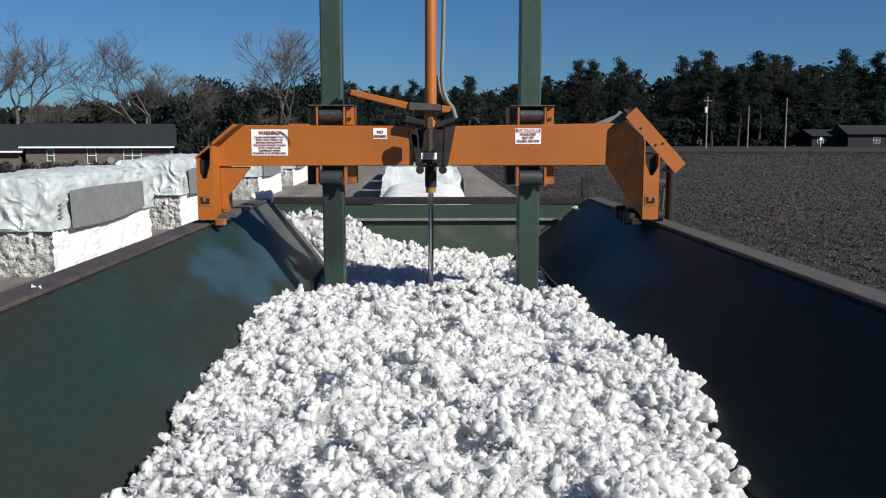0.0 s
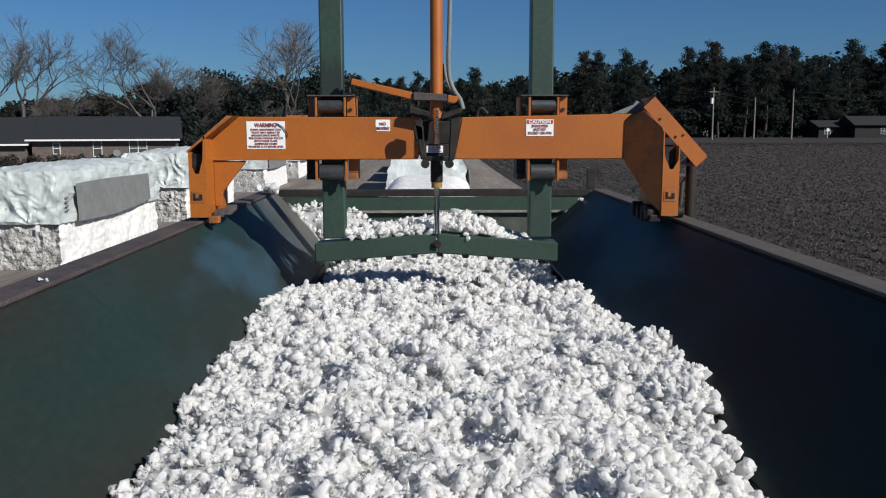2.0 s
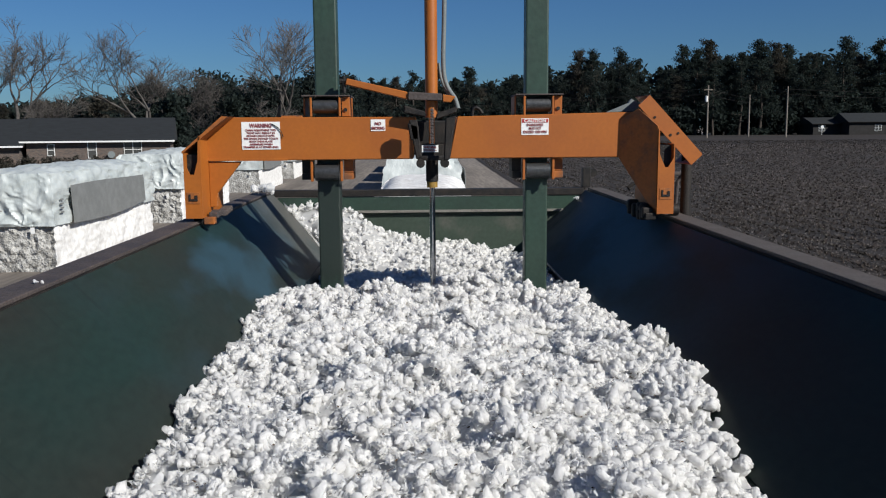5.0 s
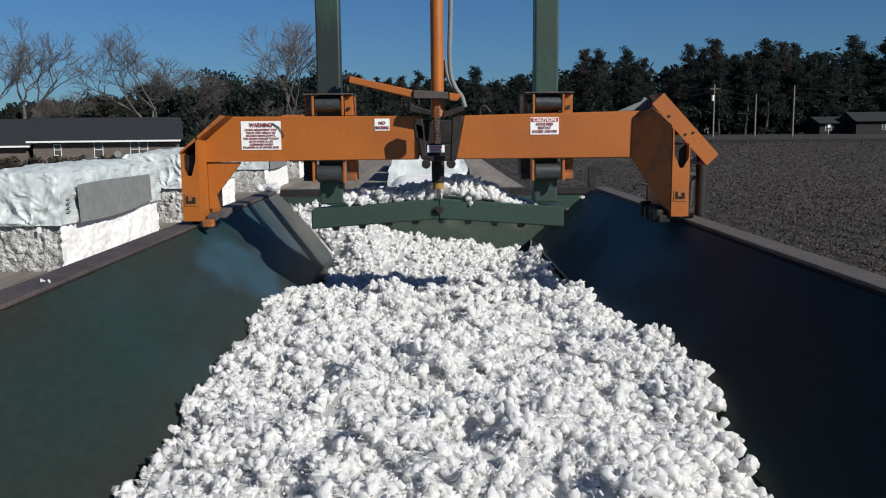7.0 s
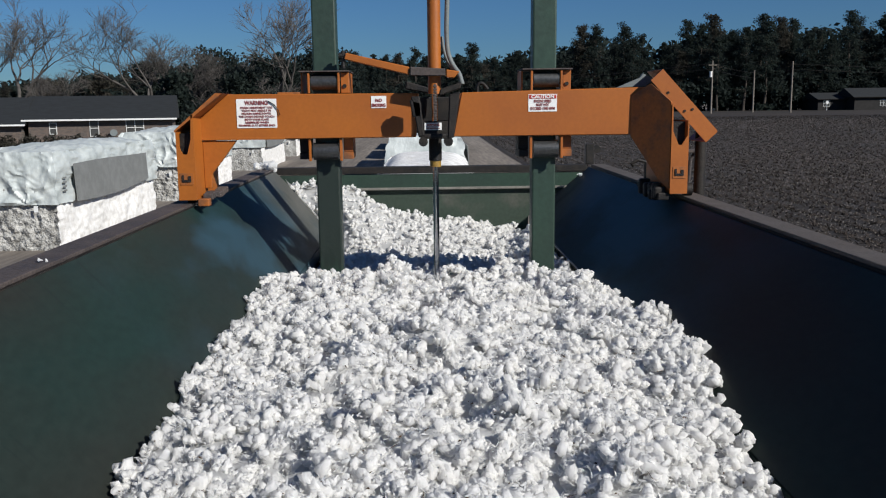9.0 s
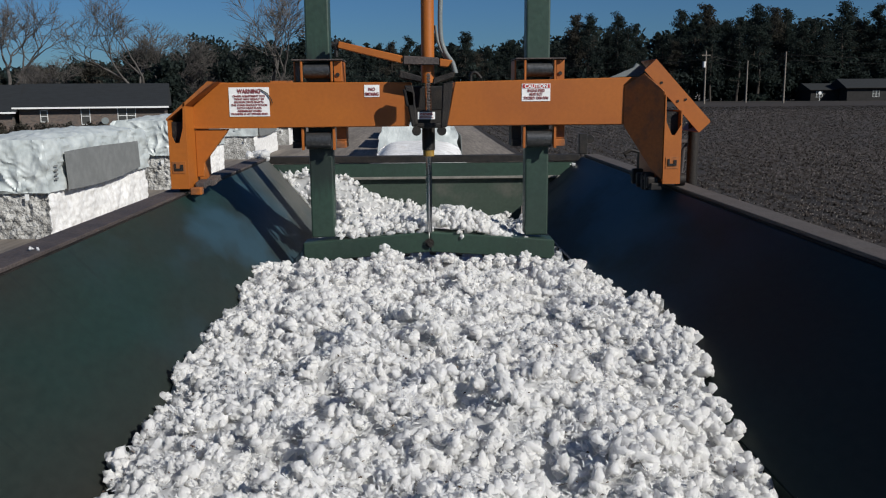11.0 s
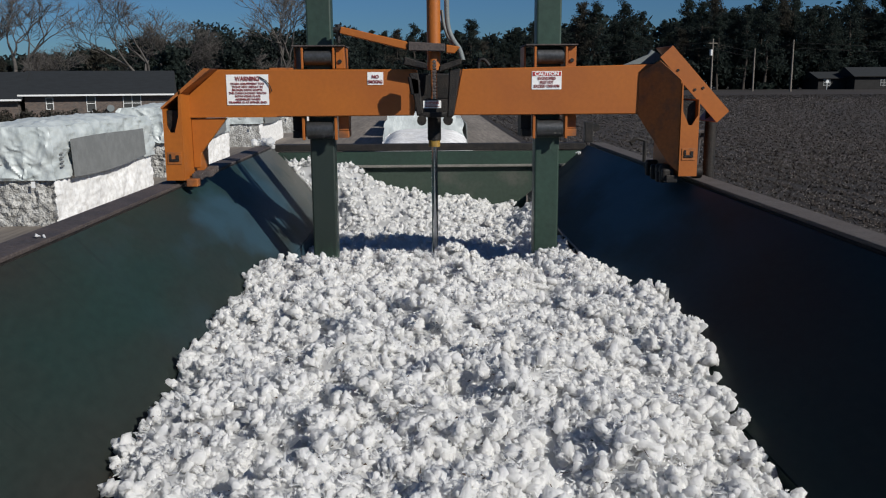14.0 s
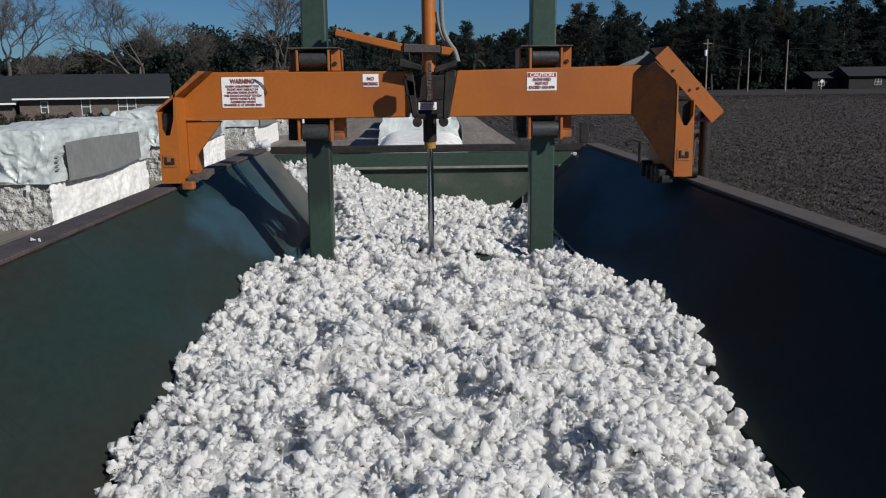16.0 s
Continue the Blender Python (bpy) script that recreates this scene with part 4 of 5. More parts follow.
def build_load():
    """The cotton that lies on the tramper's foot and goes up and down with it; local origin on the foot's pivot."""
    pts, rad = [], []
    for i in range(1500):
        x = rng.uniform(-0.61, 0.79)
        top = 0.17 - 0.05 * abs(x) + 0.09 * math.exp(-((x - 0.28) / 0.22) ** 2) - 0.10 * float(smoothstep(0.45, 0.8, x))
        y = rng.uniform(0.12, 0.62)
        pts.append((x, y, 0.05 - 0.05 * abs(x) + (top - 0.05) * (1 - ((y - 0.34) / 0.34) ** 2) * rng.uniform(0.55, 1.05)))
        rad.append(rng.uniform(0.015, 0.038))
    # wisps that hang over the front edge
    for x0, n in ((0.30, 2), (0.46, 1)):
        for k in range(n):
            pts.append((x0 + rng.normal(0, 0.012), 0.085, 0.09 - 0.035 * k))
            rad.append(rng.uniform(0.014, 0.026))
    V, F = tufts(np.array(pts), np.array(rad), 1)
    return tagged(new("cotton_load", raw_mesh("cotton_load", V, F, M_COTTON)), "white cotton lying on the tramper foot", "cotton", kind="stuff")


load = build_load()


def build_wisp():
    """A rope of lint caught on the foot's pivot."""
    pts = [(0.075 + 0.02 * math.sin(i * 1.1) + rng.normal(0, 0.012), 0.055 + rng.normal(0, 0.006), 0.07 - 0.0075 * i) for i in range(40)]
    pts += [(0.075 + s * (0.03 + 0.018 * i), 0.06, 0.03 - 0.03 * i) for s in (1, -1) for i in range(4)]
    V, F = tufts(np.array(pts), rng.uniform(0.016, 0.032, len(pts)), 1)
    return tagged(new("cotton_wisp", raw_mesh("cotton_wisp", V, F, M_COTTON)), "ragged white cotton rope hanging from the foot pivot", "cotton", kind="stuff")


wisp = build_wisp()


def build_fibres():
    n = 60000
    x, y = rng.uniform(-1.18, 1.2, n), 2.0 + 4.4 * rng.random(n)
    keep = y < 5.66
    x, y = x[keep], y[keep]
    z = near_top(x, y)
    l, q = side_limits(z)
    keep = (x > l + 0.05) & (x < q - 0.06)
    x, y, z = x[keep], y[keep], z[keep]
    n = len(x)
    z = z + rng.uniform(-0.008, 0.018, n)
    d = rng.normal(size=(n, 3)) * np.array((1, 1, 0.6)) + np.array((0, 0, 0.35))
    d /= np.linalg.norm(d, axis=1)[:, None]
    s = np.cross(d, rng.normal(size=(n, 3)))
    s /= np.linalg.norm(s, axis=1)[:, None]
    p = np.stack([x, y, z], -1)
    l = rng.uniform(0.008, 0.028, n)[:, None]
    w = rng.uniform(0.0010, 0.0040, n)[:, None]
    V = np.stack([p - s * w, p + s * w, p + d * l + s * w * 0.6, p + d * l * 0.8 - s * w], 1).reshape(-1, 3)
    F = np.arange(4 * n).reshape(-1, 4)
    tagged(new("cotton_fibres", raw_mesh("cotton_fibres", V, F, M_COTTON, False)), "loose white fibres standing off the cotton", "cotton", kind="stuff")


build_fibres()


def build_trash():
    n = 1700
    x, y = rng.uniform(-1.05, 1.1, n), rng.uniform(2.0, 5.6, n)
    z = near_top(x, y) + rng.uniform(-0.01, 0.02, n)
    V, F = [], []
    for i in range(n):
        a, l, w = rng.uniform(0, 6.28), rng.uniform(0.004, 0.011), rng.uniform(0.002, 0.005)
        if i % 12 == 0:
            l, w = rng.uniform(0.02, 0.05), 0.0016
        d, s = np.array((math.cos(a), math.sin(a), rng.uniform(-0.4, 0.6))), np.array((-math.sin(a), math.cos(a), rng.uniform(-0.3, 0.3)))
        p = np.array((x[i], y[i], z[i]))
        k = len(V)
        up = np.array((0, 0, w))
        V += [p - l * d, p + w * s, p + l * d, p - w * s, p + up]
        F += [(k, k + 1, k + 4), (k + 1, k + 2, k + 4), (k + 2, k + 3, k + 4), (k + 3, k, k + 4)]
    tagged(new("leaf_trash", raw_mesh("leaf_trash", np.array(V), np.array(F), M_TRASH, False)), "brown bits of leaf and stalk in the cotton", "plant trash", kind="stuff")


build_trash()

def build_lint(x, y, z, n, spread, label):
    pts = np.array([(x + rng.normal(0, spread), y + rng.normal(0, spread), z + abs(rng.normal(0, spread * 0.5))) for _ in range(n)])
    V, F = tufts(pts, rng.uniform(0.4, 0.9, n) * spread, 1)
    tagged(new("cotton_clump", raw_mesh("cotton_clump", V, F, M_COTTON)), label, "cotton", "cotton clumps on the rim", "stuff")


build_lint(-1.66, 9.1, 2.97, 16, 0.06, "ragged white cotton clump caught on the corner of the rail")
build_lint(1.64, 9.05, 2.86, 7, 0.022, "small white cotton clump caught on the side sheet")
build_lint(-1.64, 3.62, 2.965, 3, 0.014, "small white cotton lock lying on the rail")

# ---- cotton modules in the yard ----
def build_module(name, x0, x1, y0, y1, h, cover, label, group, drop=1.35, seed=0):
    """A free-standing block of packed cotton; a cover hangs over its top where it has one."""
    cx, cy = (x0 + x1) / 2, (y0 + y1) / 2
    w, l = (x1 - x0) / 2, (y1 - y0) / 2
    root = empty(name, pose(cx, cy, 0), label, "cotton module", group)

    def shell(nm, hw, hl, z0, z1, m, taper, rough, lab, bulge):
        # rounded loaf
        bm = bmesh.new()
        bmesh.ops.create_cube(bm, size=2)
        bmesh.ops.subdivide_edges(bm, edges=bm.edges[:], cuts=54 if cy < 40 and x0 < -5 else 15, use_grid_fill=True)
        for v in bm.verts:
            x, y, z = v.co
            k = (z + 1) / 2
            top = max(0.0, k - 0.6) / 0.4
            rx = 1 - taper * k - 0.06 * top ** 3
            ry = 1 - taper * 0.5 * k - 0.02 * top ** 3
            zz = z0 + (z1 - z0) * k
            if k > 0.99:
                zz -= 0.16 * abs(x) ** 5 + 0.10 * abs(y) ** 7 - bulge * (1 - x * x) * (1 - y * y)
            p = Vector((x * hw * rx, y * hl * ry, zz))
            n = Vector((x if abs(x) > 0.99 else 0, y if abs(y) > 0.99 else 0, 1 if k > 0.99 else 0))
            q = Vector((p.x * 1.6 + seed * 5, p.y * 1.6, p.z * 1.6))
            fold = 0.7 * (0.5 - abs(noise.noise(Vector((q.x * 1.1 + q.y * 0.9, q.y * 1.3, q.z * 0.5)) * 1.7))) if nm == "tarp" else 0.0
            d = rough * (noise.noise(q) + 0.6 * noise.noise(q * 2.7) + 1.2 * fold)
            if nm == "tarp":
                # sharp crumples, and folds drawn together at the tie on the near end
                w1 = Vector((q.x + 0.6 * noise.noise(q * 0.9), q.y * 0.8, q.z + 0.5 * noise.noise(q * 1.1 + Vector((9, 0, 0)))))
                d += 0.10 * (0.3 - abs(noise.noise(w1 * 1.5))) + 0.05 * (0.25 - abs(noise.noise(w1 * 3.4)))
                if y < -0.99:
                    gx, gz = p.x - hw * 0.35, p.z - z0
                    a, far = math.atan2(gz + 0.02, gx), math.hypot(gx, gz)
                    d += 0.075 * (0.6 - abs(math.sin(a * 4.5 + 1.3 * noise.noise(q * 1.2)))) * math.exp(-((far - 0.45) / 0.55) ** 2)
                elif x > 0.99 and y < -0.55:
                    d += 0.03 * (0.5 - abs(math.sin(p.y * 9 + 2 * p.z)))
            elif y < -0.99:
                d += 0.06 * noise.noise(q * 4.3) + 0.05 * noise.noise(q * 9.0)
            elif x > 0.99:
                d += 0.03 * noise.noise(q * 6.0)
            v.co = p + n * d
        return part(nm, bm, m, root, lab, True)

    body = shell("cotton_block", w, l, 0.0, h - 0.02, [M_MODULE, M_MODEND_SHADED], 0.04 if x0 < -5 else 0.16, 0.06, "packed raw cotton sides", 0.05 if x0 < -5 else 0.0)
    # faces turned to the near end get the colour with shade in it
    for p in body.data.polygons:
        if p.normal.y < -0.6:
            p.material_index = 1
    if cover:
        shell("tarp", w + 0.05, l + 0.06, h - drop, h + 0.03, M_TARP, 0.045 if x0 < -5 else 0.12, 0.055, "white plastic tarp with folds", 0.09)
        # grey cloth on the yard side, sagging along its lower edge
        bm = bmesh.new()
        n = 14
        top, bot = [], []
        for i in range(n + 1):
            u = i / n
            y = -l + 0.95 + u * (2 * l - 2.2)
            zt, zb = h - 0.36 + 0.02 * math.sin(5 * u), h - drop - 0.02 - 0.10 * math.sin(math.pi * u) + 0.12 * u
            top.append((y, zt))
            bot.append((y, zb))
        for i in range(n):
            vs = []
            for dx in (0.075, 0.055):
                for (y, z) in (top[i], top[i + 1], bot[i + 1], bot[i]):
                    lean = 0.045 * (w + 0.05) * (z - (h - drop)) / drop
                    vs.append(bm.verts.new((w + dx - lean + 0.10, y, z)))
            bm.faces.new(vs[0:4])
            bm.faces.new(vs[4:8][::-1])
            for a in range(4):
                bm.faces.new((vs[a], vs[4 + a], vs[4 + (a + 1) % 4], vs[(a + 1) % 4]))
        bmesh.ops.remove_doubles(bm, verts=bm.verts, dist=0.0005)
        bmesh.ops.recalc_face_normals(bm, faces=bm.faces)
        part("side_cloth", bm, M_GREYCLOTH, root, "dark grey side cloth with a sagging hem")
        if cy < 40 and x0 < -5:
            # a printed mark by the corner
            for i in range(4):
                part("printed_mark", block(w + 0.085, w + 0.09, -l + 0.30, -l + 0.52, h - 1.05 + 0.11 * i, h - 1.0 + 0.11 * i), M_GREYCLOTH, root, "grey printed bars on the tarp")
        # tie-down tag on the near end
        part("tag", block(-0.05 + w * 0.6, 0.05 + w * 0.6, -l - 0.14, -l - 0.125, 1.02, 1.18), M_STICKER, root, "white paper tag")
    return root


G1 = "covered modules beside the yard"
for k, (y0, y1, h) in enumerate(((22.2, 30.4, 2.55), (34.0, 42.5, 2.70), (50.4, 58.8, 2.68), (64.0, 72.4, 2.68))):
    build_module("cotton_module", -11.95, -9.54, y0, y1, h, True, "white cotton module under a folded white tarp", G1, seed=k)
G2 = "modules in the middle row"
for k in range(6):
    y0 = 11.4 + 11.6 * k
    build_module("cotton_module", -1.02, 1.06, y0, y0 + 9.6, 2.62 if k == 0 else 2.85, k > 0, "bare white cotton module in the middle row" if k == 0 else "white cotton module under a crumpled tarp", G2, drop=0.9, seed=10 + k)

# ---- houses ----
def window(parent, x, z, w, h, y, bars=1):
    fr = bmesh.new()
    t = 0.05
    for a in ((x - w / 2, x + w / 2, z, z + t), (x - w / 2, x + w / 2, z + h - t, z + h), (x - w / 2, x - w / 2 + t, z + t, z + h - t), (x + w / 2 - t, x + w / 2, z + t, z + h - t)):
        box(fr, a[0], a[1], y - 0.06, y + 0.02, a[2], a[3])
    for i in range(bars):
        xx = x - w / 2 + w * (i + 1) / (bars + 1)
        box(fr, xx - 0.03, xx + 0.03, y - 0.05, y + 0.02, z + t, z + h - t)
    box(fr, x - w / 2 + t, x + w / 2 - t, y - 0.05, y + 0.0, z + h / 2 - 0.025, z + h / 2 + 0.025)
    f = part("window", fr, M_WHITE, parent, "white framed window")
    part("pane", block(x - w / 2 + t, x + w / 2 - t, y - 0.02, y - 0.008, z + t, z + h - t), M_GLASS, f, "dark window glass")


def build_house_left():
    h = empty("house", pose(-31, 75, 0.02, 0, 0, 14), "long low brown brick house with a dark shingle roof", "house")
    def wing(x0, x1, y0, y1, zt, ridge):
        part("wall", block(x0, x1, y0, y1, 0.0, zt), M_BRICK, h, "brown brick wall")
        bm = bmesh.new()
        ym = (y0 + y1) / 2
        v = [bm.verts.new(p) for p in ((x0 - 0.4, y0 - 0.6, zt), (x1 + 0.4, y0 - 0.6, zt), (x1 + 0.4, y1 + 0.6, zt), (x0 - 0.4, y1 + 0.6, zt), (x0 - 0.4, ym, ridge), (x1 + 0.4, ym, ridge))]
        for f in ((0, 1, 5, 4), (2, 3, 4, 5), (1, 2, 5), (3, 0, 4), (3, 2, 1, 0)):
            bm.faces.new([v[i] for i in f])
        bmesh.ops.recalc_face_normals(bm, faces=bm.faces)
        r = part("roof", bm, M_SHINGLE, h, "dark grey shingle roof")
        part("fascia", block(x0 - 0.42, x1 + 0.42, y0 - 0.66, y0 - 0.605, zt - 0.10, zt + 0.04), M_WHITE, r, "white eaves board")
    wing(-2.85, 8.9, 0, 8, 2.78, 4.85)
    wing(-16, -3.3, -0.6, 7.6, 2.42, 4.75)
    for x, z, w, hh, b in ((-0.9, 1.55, 0.6, 1.0, 0), (2.4, 1.3, 0.75, 1.45, 0), (5.75, 1.3, 1.5, 1.45, 1)):
        window(h, x, z, w, hh, -0.02, b)
    window(h, -8.0, 1.2, 1.4, 1.1, -0.62, 1)
    bm = bmesh.new()
    tube(bm, (4.0, -0.5, 1.6), (4.0, -0.62, 1.62), 0.32, 0.30, 16)
    tube(bm, (4.0, -0.3, 0.0), (4.0, -0.5, 1.6), 0.04, n=6)
    part("dish", bm, M_HOSE, h, "grey satellite dish")


def build_house_right():
    for px, py, wid, z0, zt, rid, nm in ((105.3, 206, 18, 1.5, 4.6, 6.8, 0), (96.3, 210, 7.6, 1.5, 4.2, 5.8, 1)):
        h = empty("house", pose(px, py, z0), "low dark house at the edge of the woods", "house", "houses by the woods")
        part("wall", block(-2 if nm == 0 else 0, wid, 0, 9, 0, zt - z0), M_DARKWALL, h, "dark shaded wall")
        bm = bmesh.new()
        x0, x1, z, r = (-2.6 if nm == 0 else -0.5), wid + 0.5, zt - z0, rid - z0
        v = [bm.verts.new(p) for p in ((x0, -0.7, z), (x1, -0.7, z), (x1, 9.7, z), (x0, 9.7, z), (x0, 4.5, r), (x1, 4.5, r))]
        for f in ((0, 1, 5, 4), (2, 3, 4, 5), (1, 2, 5), (3, 0, 4), (3, 2, 1, 0)):
            bm.faces.new([v[i] for i in f])
        bmesh.ops.recalc_face_normals(bm, faces=bm.faces)
        rf = part("roof", bm, M_SHINGLE, h, "dark shingle roof")
        part("fascia", block(x0, x1, -0.78, -0.71, z - 0.1, z + 0.04), M_DARKWALL, rf)
        window(h, wid * 0.28, 0.9, 1.6, 1.5, -0.02, 1)
        if nm:
            bm = bmesh.new()
            tube(bm, (1.3, -2.0, 1.9), (1.3, -2.1, 1.9), 0.42, 0.40, 18)
            tube(bm, (1.3, -1.9, 0), (1.3, -1.95, 1.5), 0.06, n=6)
            part("dish", bm, M_WHITE, h, "white satellite dish")


build_house_left()
build_house_right()

# ---- poles and wires ----
def build_pole(x, y, top, label, arm):
    z = float(lift(x, y))
    p = empty("utility_pole", pose(x, y, z), label, "utility pole", "poles along the field")
    bm = bmesh.new()
    tube(bm, (0, 0, -0.2), (0, 0, top - z), 0.2, 0.13, 10)
    part("shaft", bm, M_POLE, p, "", True)
    if arm:
        part("crossarm", block(-0.9, 0.9, -0.1, -0.22, top - z - 1.0, top - z - 0.84), M_POLE, p)
        bm = bmesh.new()
        tube(bm, (-0.35, -0.1, top - z - 3.4), (-0.35, -0.1, top - z - 2.2), 0.3, n=12)
        part("transformer", bm, M_WHITE, p, "grey can transformer", True)
    return Vector((x, y, top - 0.6))


tops = [build_pole(60.3, 181, 12.3, "weathered utility pole with a transformer", True), build_pole(72.6, 190, 10.6, "slim weathered utility pole", False), build_pole(77.2, 181, 12.0, "pale weathered utility pole", False)]
bm = bmesh.new()
ends = [Vector((-20, 190, 9)), *tops, Vector((170, 184, 12))]
for a, b in zip(ends, ends[1:]):
    for dz in (0.0, -1.1):
        pts = [a.lerp(b, i / 12) + Vector((0, 0, dz - 1.6 * math.sin(math.pi * i / 12) * min(1, (b - a).length / 80))) for i in range(13)]
        sweep(bm, pts, 0.03, 4)
tagged(new("power_lines", done(bm, "power_lines", M_BLACK)), "thin sagging power lines between the poles", "wire", kind="structure")

# ---- trees ----
def leaf_cloud(centres, radii, per, size, flat=0.7):
    """Many small leaf clumps round the given centres: crossed, bent little blades."""
    C = np.repeat(np.array(centres), per, 0)
    Rr = np.repeat(np.array(radii), per)
    n = len(C)
    d = rng.normal(size=(n, 3))
    d /= np.linalg.norm(d, axis=1)[:, None]
    p = C + d * (Rr * rng.uniform(0.35, 1.05, n))[:, None] * np.array((1, 1, flat))
    a, b = rng.normal(size=(n, 3)), rng.normal(size=(n, 3))
    a /= np.linalg.norm(a, axis=1)[:, None]
    b -= (a * b).sum(1)[:, None] * a
    b /= np.linalg.norm(b, axis=1)[:, None]
    s = (size * rng.uniform(0.6, 1.5, n))[:, None]
    V = np.stack([p - a * s, p + b * s * 0.55, p + a * s, p - b * s * 0.55], 1).reshape(-1, 3)
    F = np.arange(4 * n).reshape(-1, 4)
    return V, F


def pine(seed, height, brush=False):
    r = np.random.default_rng(seed)
    segs = []
    pts = [Vector((0.25 * math.sin(i * 0.9 + seed), 0.25 * math.cos(i * 0.7 + seed), height * i / 8 - (0.6 if i == 0 else 0))) for i in range(9)]
    for i in range(8):
        segs.append((pts[i], pts[i + 1], 0.34 * (1 - i / 8.6), 0.34 * (1 - (i + 1) / 8.6), 7))
    cs, rs = [], []
    lo = r.uniform(0.18, 0.4)
    for k in range(44):
        u = lo + (1 - lo) * (k / 43) ** 0.9
        wid = (0.21 * height * (1 - u) ** 0.6 + 0.6) * r.uniform(0.55, 1.1)
        a = r.uniform(0, 6.28)
        base = Vector((0, 0, height * u))
        tip = Vector((wid * math.cos(a), wid * math.sin(a), height * u + r.uniform(-0.2, 0.9)))
        segs.append((base, tip, 0.09, 0.03, 3))
        for f in (0.45, 0.95):
            c = base.lerp(tip, f)
            cs.append(c[:])
            rs.append(r.uniform(0.8, 1.6) * (0.75 + 0.4 * (1 - u)))
    V, F = leaf_cloud(cs, rs, 58, 0.17)
    t = empty("pine_tree", pose(0, 0, 0), "tall dark green pine at the edge of the woods", "tree", "pines along the woods")
    tr = new("trunk", limbs(segs, "trunk", M_PINEBARK))
    tr.parent = t
    cr = new("crown", raw_mesh("crown", V, F, M_BRUSH if brush else M_PINE, False))
    cr.parent = t
    return t


def skyline(px):
    """Height in metres of the wood's top by its bearing, right of the yard's axis."""
    return float(np.interp(px, [-0.55, -0.45, -0.36, -0.30, -0.2, -0.1, 0.0, 0.08, 0.15, 0.19, 0.23, 0.28, 0.31, 0.36, 0.41, 0.47, 0.55], [8, 9, 11, 13.5, 15, 15.5, 16.5, 16.5, 18.5, 21, 20.5, 19.5, 22.5, 24, 23.5, 23.5, 23.5]))


def build_woods():
    kinds = [pine(k, 18.0, k == 4) for k in range(6)]
    spots = []
    r = np.random.default_rng(21)
    for row, (d0, k) in enumerate(((222, 1.0), (238, 1.06))):
        b = -0.53 + 0.01 * row
        while b < 0.58:
            d = d0 + r.uniform(-5, 5)
            hh = (skyline(b) + 0.3) * k * r.uniform(0.68, 1.04)
            spots.append((b * d, d, hh))
            b += r.uniform(0.012, 0.024) * (1.25 if row else 1)
    first = set()
    for i, (x, y, hh) in enumerate(spots):
        t = kinds[i % 6]
        s = hh / 18.0
        m = pose(x, y, float(lift(x, y)) - 0.1, 0, 0, r.uniform(0, 360))
        if i % 6 not in first:
            first.add(i % 6)
            t.matrix_world = m @ Matrix.Diagonal((s, s, s, 1))
            continue
        c = copy_thing(t, m)
        c.scale = (s * r.uniform(0.9, 1.15), s * r.uniform(0.9, 1.15), s)
    # undergrowth and the deep wood behind
    cs, rs = [], []
    for i in range(1300):
        b = r.uniform(-0.56, 0.6)
        d = r.uniform(216, 232)
        cs.append((b * d, d, 1.5 + r.uniform(0.25, 0.5) * skyline(b) * r.random()))
        rs.append(r.uniform(1.2, 2.6))
    V, F = leaf_cloud(cs, rs, 60, 0.5, 0.9)
    tagged(new("undergrowth", raw_mesh("undergrowth", V, F, M_PINE, False)), "dark brushy undergrowth at the foot of the woods", "bushes", kind="stuff")
    cs, rs = [], []
    for i in range(1300):
        b = r.uniform(-0.62, 0.66)
        d = r.uniform(258, 275)
        cs.append((b * d, d, 1.5 + skyline(b) * r.uniform(0.02, 0.95)))
        rs.append(r.uniform(2.2, 4.0))
    V, F = leaf_cloud(cs, rs, 50, 0.9, 0.9)
    tagged(new("deep_woods", raw_mesh("deep_woods", V, F, M_PINE, False)), "dense dark pine woods behind the first trees", "woods", kind="stuff")


build_woods()


def bare_tree(seed, height, spread):
    r = random.Random(seed)
    segs = []

    def grow(p, d, l, rad, depth):
        q = p
        n = 3 if depth < 4 else 2
        for i in range(n):
            d = (d + Vector((r.gauss(0, 0.15), r.gauss(0, 0.15), r.gauss(0.03, 0.09)))).normalized()
            q2 = q + d * l / n
            segs.append((q, q2, max(0.026, rad * (1 - 0.3 * i / n)), max(0.022, rad * (1 - 0.3 * (i + 1) / n)), 6 if depth < 3 else 3))
            if 0 < depth < 5 and i == 1 and r.random() < 0.45:
                s = (d + Vector((r.gauss(0, 0.7), r.gauss(0, 0.7), r.gauss(0.1, 0.3)))).normalized()
                grow(q2, s, l * r.uniform(0.45, 0.7), rad * 0.45, depth + 1)
            q = q2
        if depth >= 7:
            for k in range(2):
                s = (d + Vector((r.gauss(0, 0.6), r.gauss(0, 0.6), r.gauss(0.1, 0.4)))).normalized()
                segs.append((q, q + s * r.uniform(0.4, 1.0), 0.018, 0.010, 3))
            return
        for k in range(2 if r.random() < 0.75 else 3):
            s = (d + Vector((r.gauss(0, spread), r.gauss(0, spread), r.gauss(0.1, 0.25)))).normalized()
            grow(q, s, l * r.uniform(0.66, 0.9), rad * r.uniform(0.52, 0.70), depth + 1)

    grow(Vector((0, 0, -0.3)), Vector((r.gauss(0, 0.05), 0, 1)).normalized(), height * 0.25, height * 0.024, 0)
    return segs


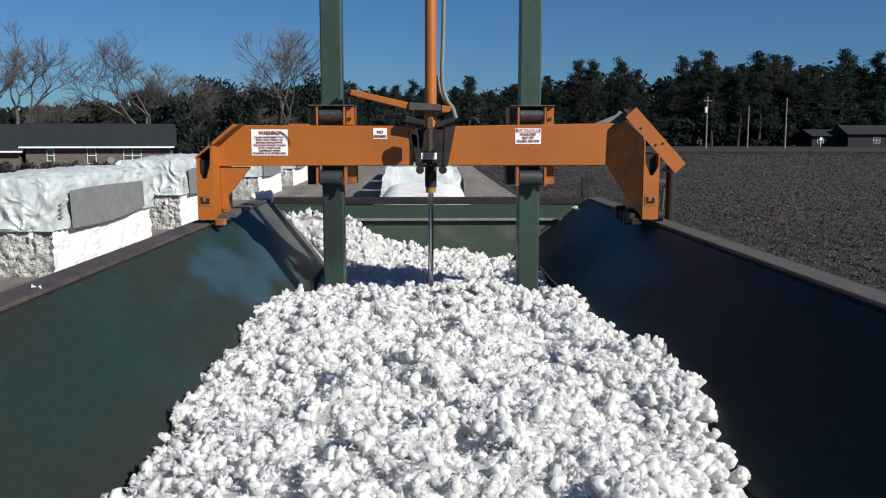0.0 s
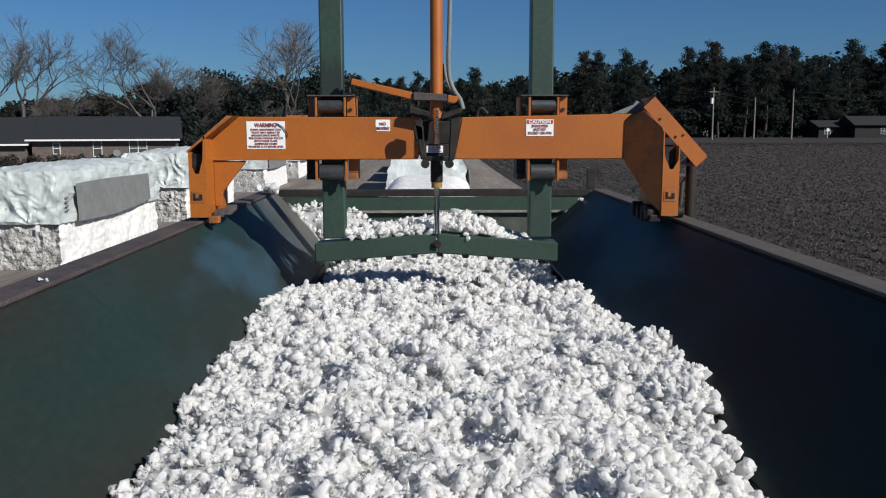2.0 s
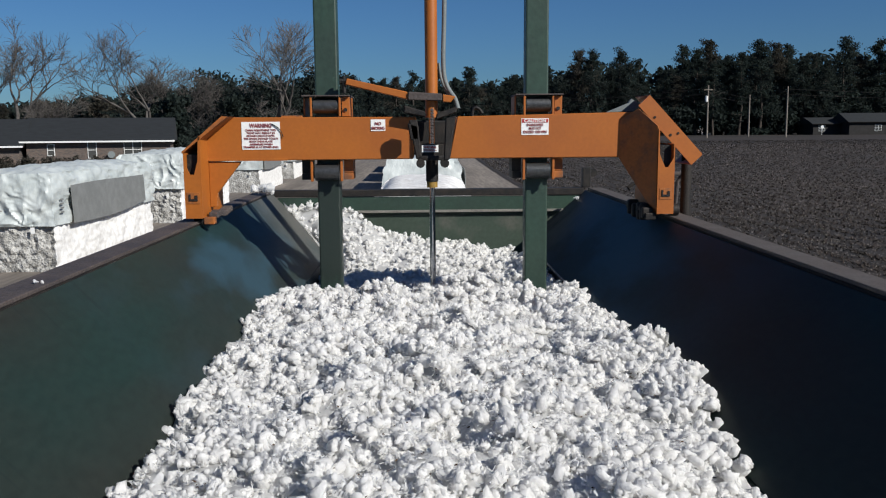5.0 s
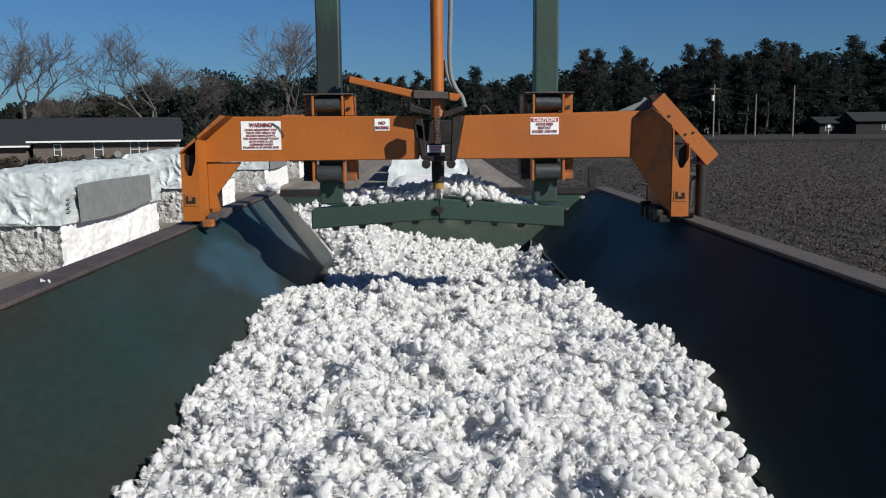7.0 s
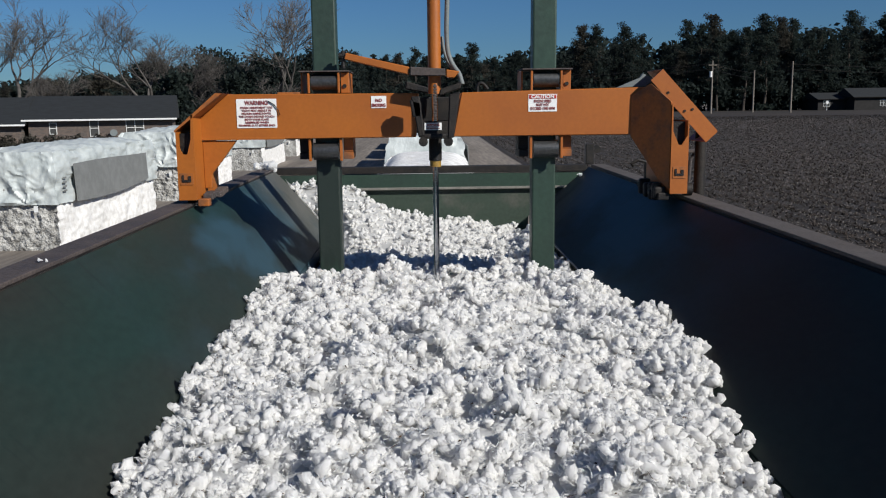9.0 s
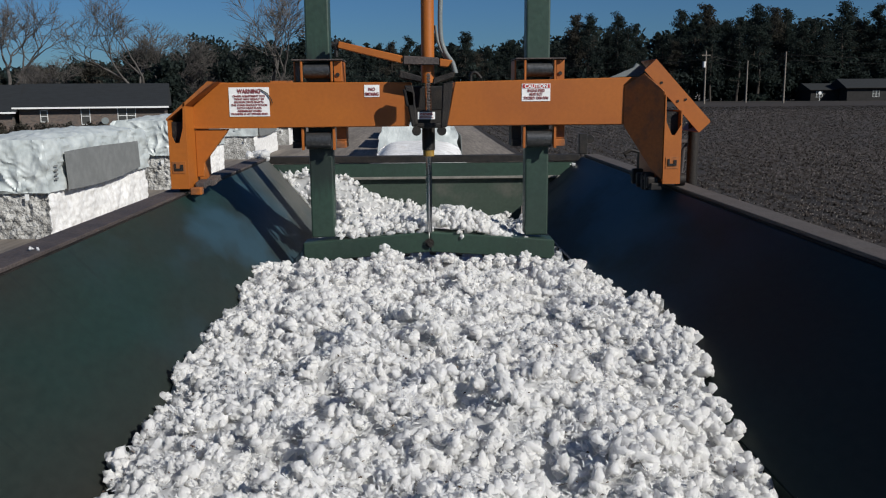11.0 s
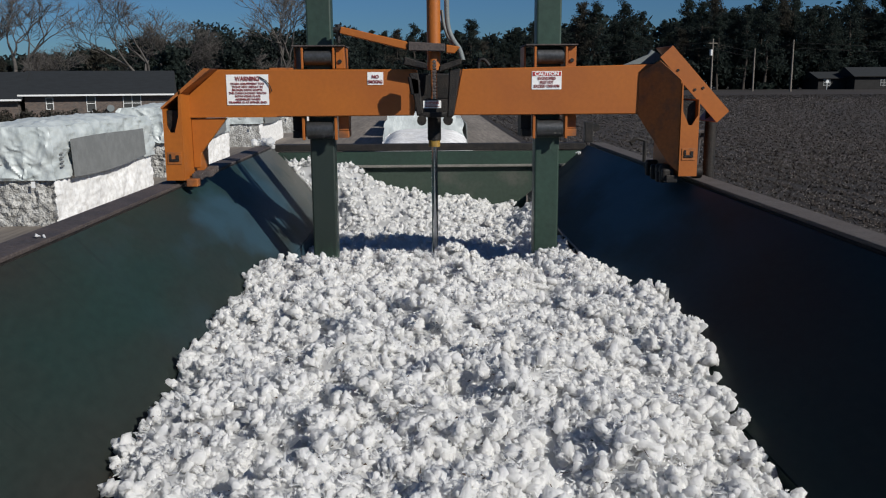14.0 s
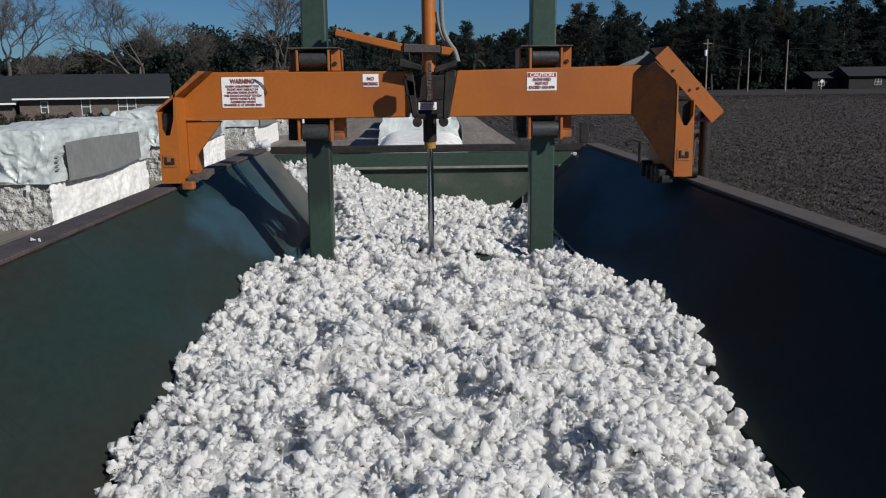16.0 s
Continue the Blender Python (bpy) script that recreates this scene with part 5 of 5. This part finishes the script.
def build_bare_trees():
    for k, (x, y, h, sp) in enumerate(((-46.6, 100, 16.0, 0.40), (-50.0, 103, 15.0, 0.40), (-42.6, 103, 9.5, 0.62), (-31.6, 100, 14.6, 0.58), (-30.0, 103, 13.0, 0.55), (-17.2, 100, 16.5, 0.40), (-21.5, 106, 10.0, 0.55), (-26.0, 104, 9.0, 0.6))):
        t = empty("bare_tree", pose(x, y, float(lift(x, y)), 0, 0, 40 * k), "leafless grey-brown tree behind the house", "tree", "bare trees")
        ob = new("trunk", limbs(bare_tree(100 + k, h, sp), "trunk", M_BARK))
        ob.parent = t
        tagged(ob, "bare winter trunk with fine twigs")


build_bare_trees()


def build_hedges():
    r = np.random.default_rng(5)
    # clipped shrubs along the house, and the evergreen clump behind it
    for i in range(11):
        x = -41 + 2.0 * i
        cs = [(r.uniform(-0.7, 0.7), r.uniform(-0.5, 0.5), r.uniform(0.3, 1.0)) for _ in range(9)]
        V, F = leaf_cloud(cs, [0.5] * 9, 50, 0.12, 0.9)
        ob = new("shrub", raw_mesh("shrub", V, F, M_BRUSH if i != 8 else M_PINE, False))
        ob.location = (x, 72.5, 0.3)
        tagged(ob, "low dark clipped shrub before the brick house", "shrub", "shrubs along the house")
    for x, y, h, w, dark in ((-47.0, 110, 7.2, 2.7, 0), (-40.5, 110, 7.9, 2.9, 0), (-35.5, 114, 9.2, 3.4, 1), (-28, 122, 11.5, 5.5, 1), (-22.5, 120, 10.5, 5, 1), (-16, 124, 12.5, 5, 1), (-33, 125, 9, 4, 1), (-19, 121, 10, 4.5, 1), (-12, 126, 11.5, 4.5, 1), (-47, 124, 8, 5, 1), (-24.5, 86, 7.5, 2.6, 1), (-20.0, 96, 8.0, 3.4, 1)):
        cs = [(r.normal(0, w * 0.42), r.normal(0, w * 0.3), h * (0.12 + 0.8 * r.random())) for _ in range(60)]
        cs = [(a * (1.15 - c / h * 0.7), b, c) for a, b, c in cs]
        V, F = leaf_cloud(cs, [w * 0.27] * 60, 70, 0.22, 0.85)
        t = empty("evergreen_tree", pose(x, y, float(lift(x, y))), "dense dark evergreen tree behind the house" if dark else "round brown leafless shrub tree behind the house", "tree", "evergreens behind the house" if dark else "round trees behind the house")
        bm = bmesh.new()
        tube(bm, (0, 0, -0.3), (0, 0, h * 0.7), 0.25, 0.1, 7)
        part("trunk", bm, M_PINEBARK, t)
        cr = new("crown", raw_mesh("crown", V, F, M_PINE if dark else M_BRUSH, False))
        cr.parent = t


build_hedges()



# ---- what moves ----
def along(rows, t):
    return float(np.interp(t, [r[0] for r in rows], [r[1] for r in rows]))


def motions():
    walk(carriage, [(t, pose(0, y, -0.014)) for t, y in CARRIAGE])
    walk(mast, [(t, pose(0, 0, FZ + 0.014 + z)) for t, z in MAST])
    times = sorted({t for t, _ in CARRIAGE} | {t for t, _ in MAST})
    walk(load, [(t, pose(0, along(CARRIAGE, t), FZ + along(MAST, t))) for t in times])
    hang = [(t, pose(0, along(CARRIAGE, t), FZ + along(MAST, t))) for t in times if t <= 1.15]
    walk(wisp, hang + [(1.4, pose(0, 6.60, 2.85)), (1.6, pose(0, 6.7, 2.45)), (1.8, pose(0, 6.8, 2.0)), (16, pose(0, 6.8, 2.0))])
    # the ridge gives way where the foot comes down
    for ob, t0 in zip(strips, (1.95, 7.3, 12.5)):
        walk(ob, [(0, pose(0, 0, 0)), (t0, pose(0, 0, 0)), (t0 + 0.2, pose(0, 0, -0.16)), (t0 + 0.45, pose(0, 0, -0.36)), (16, pose(0, 0, -0.36))])


motions()
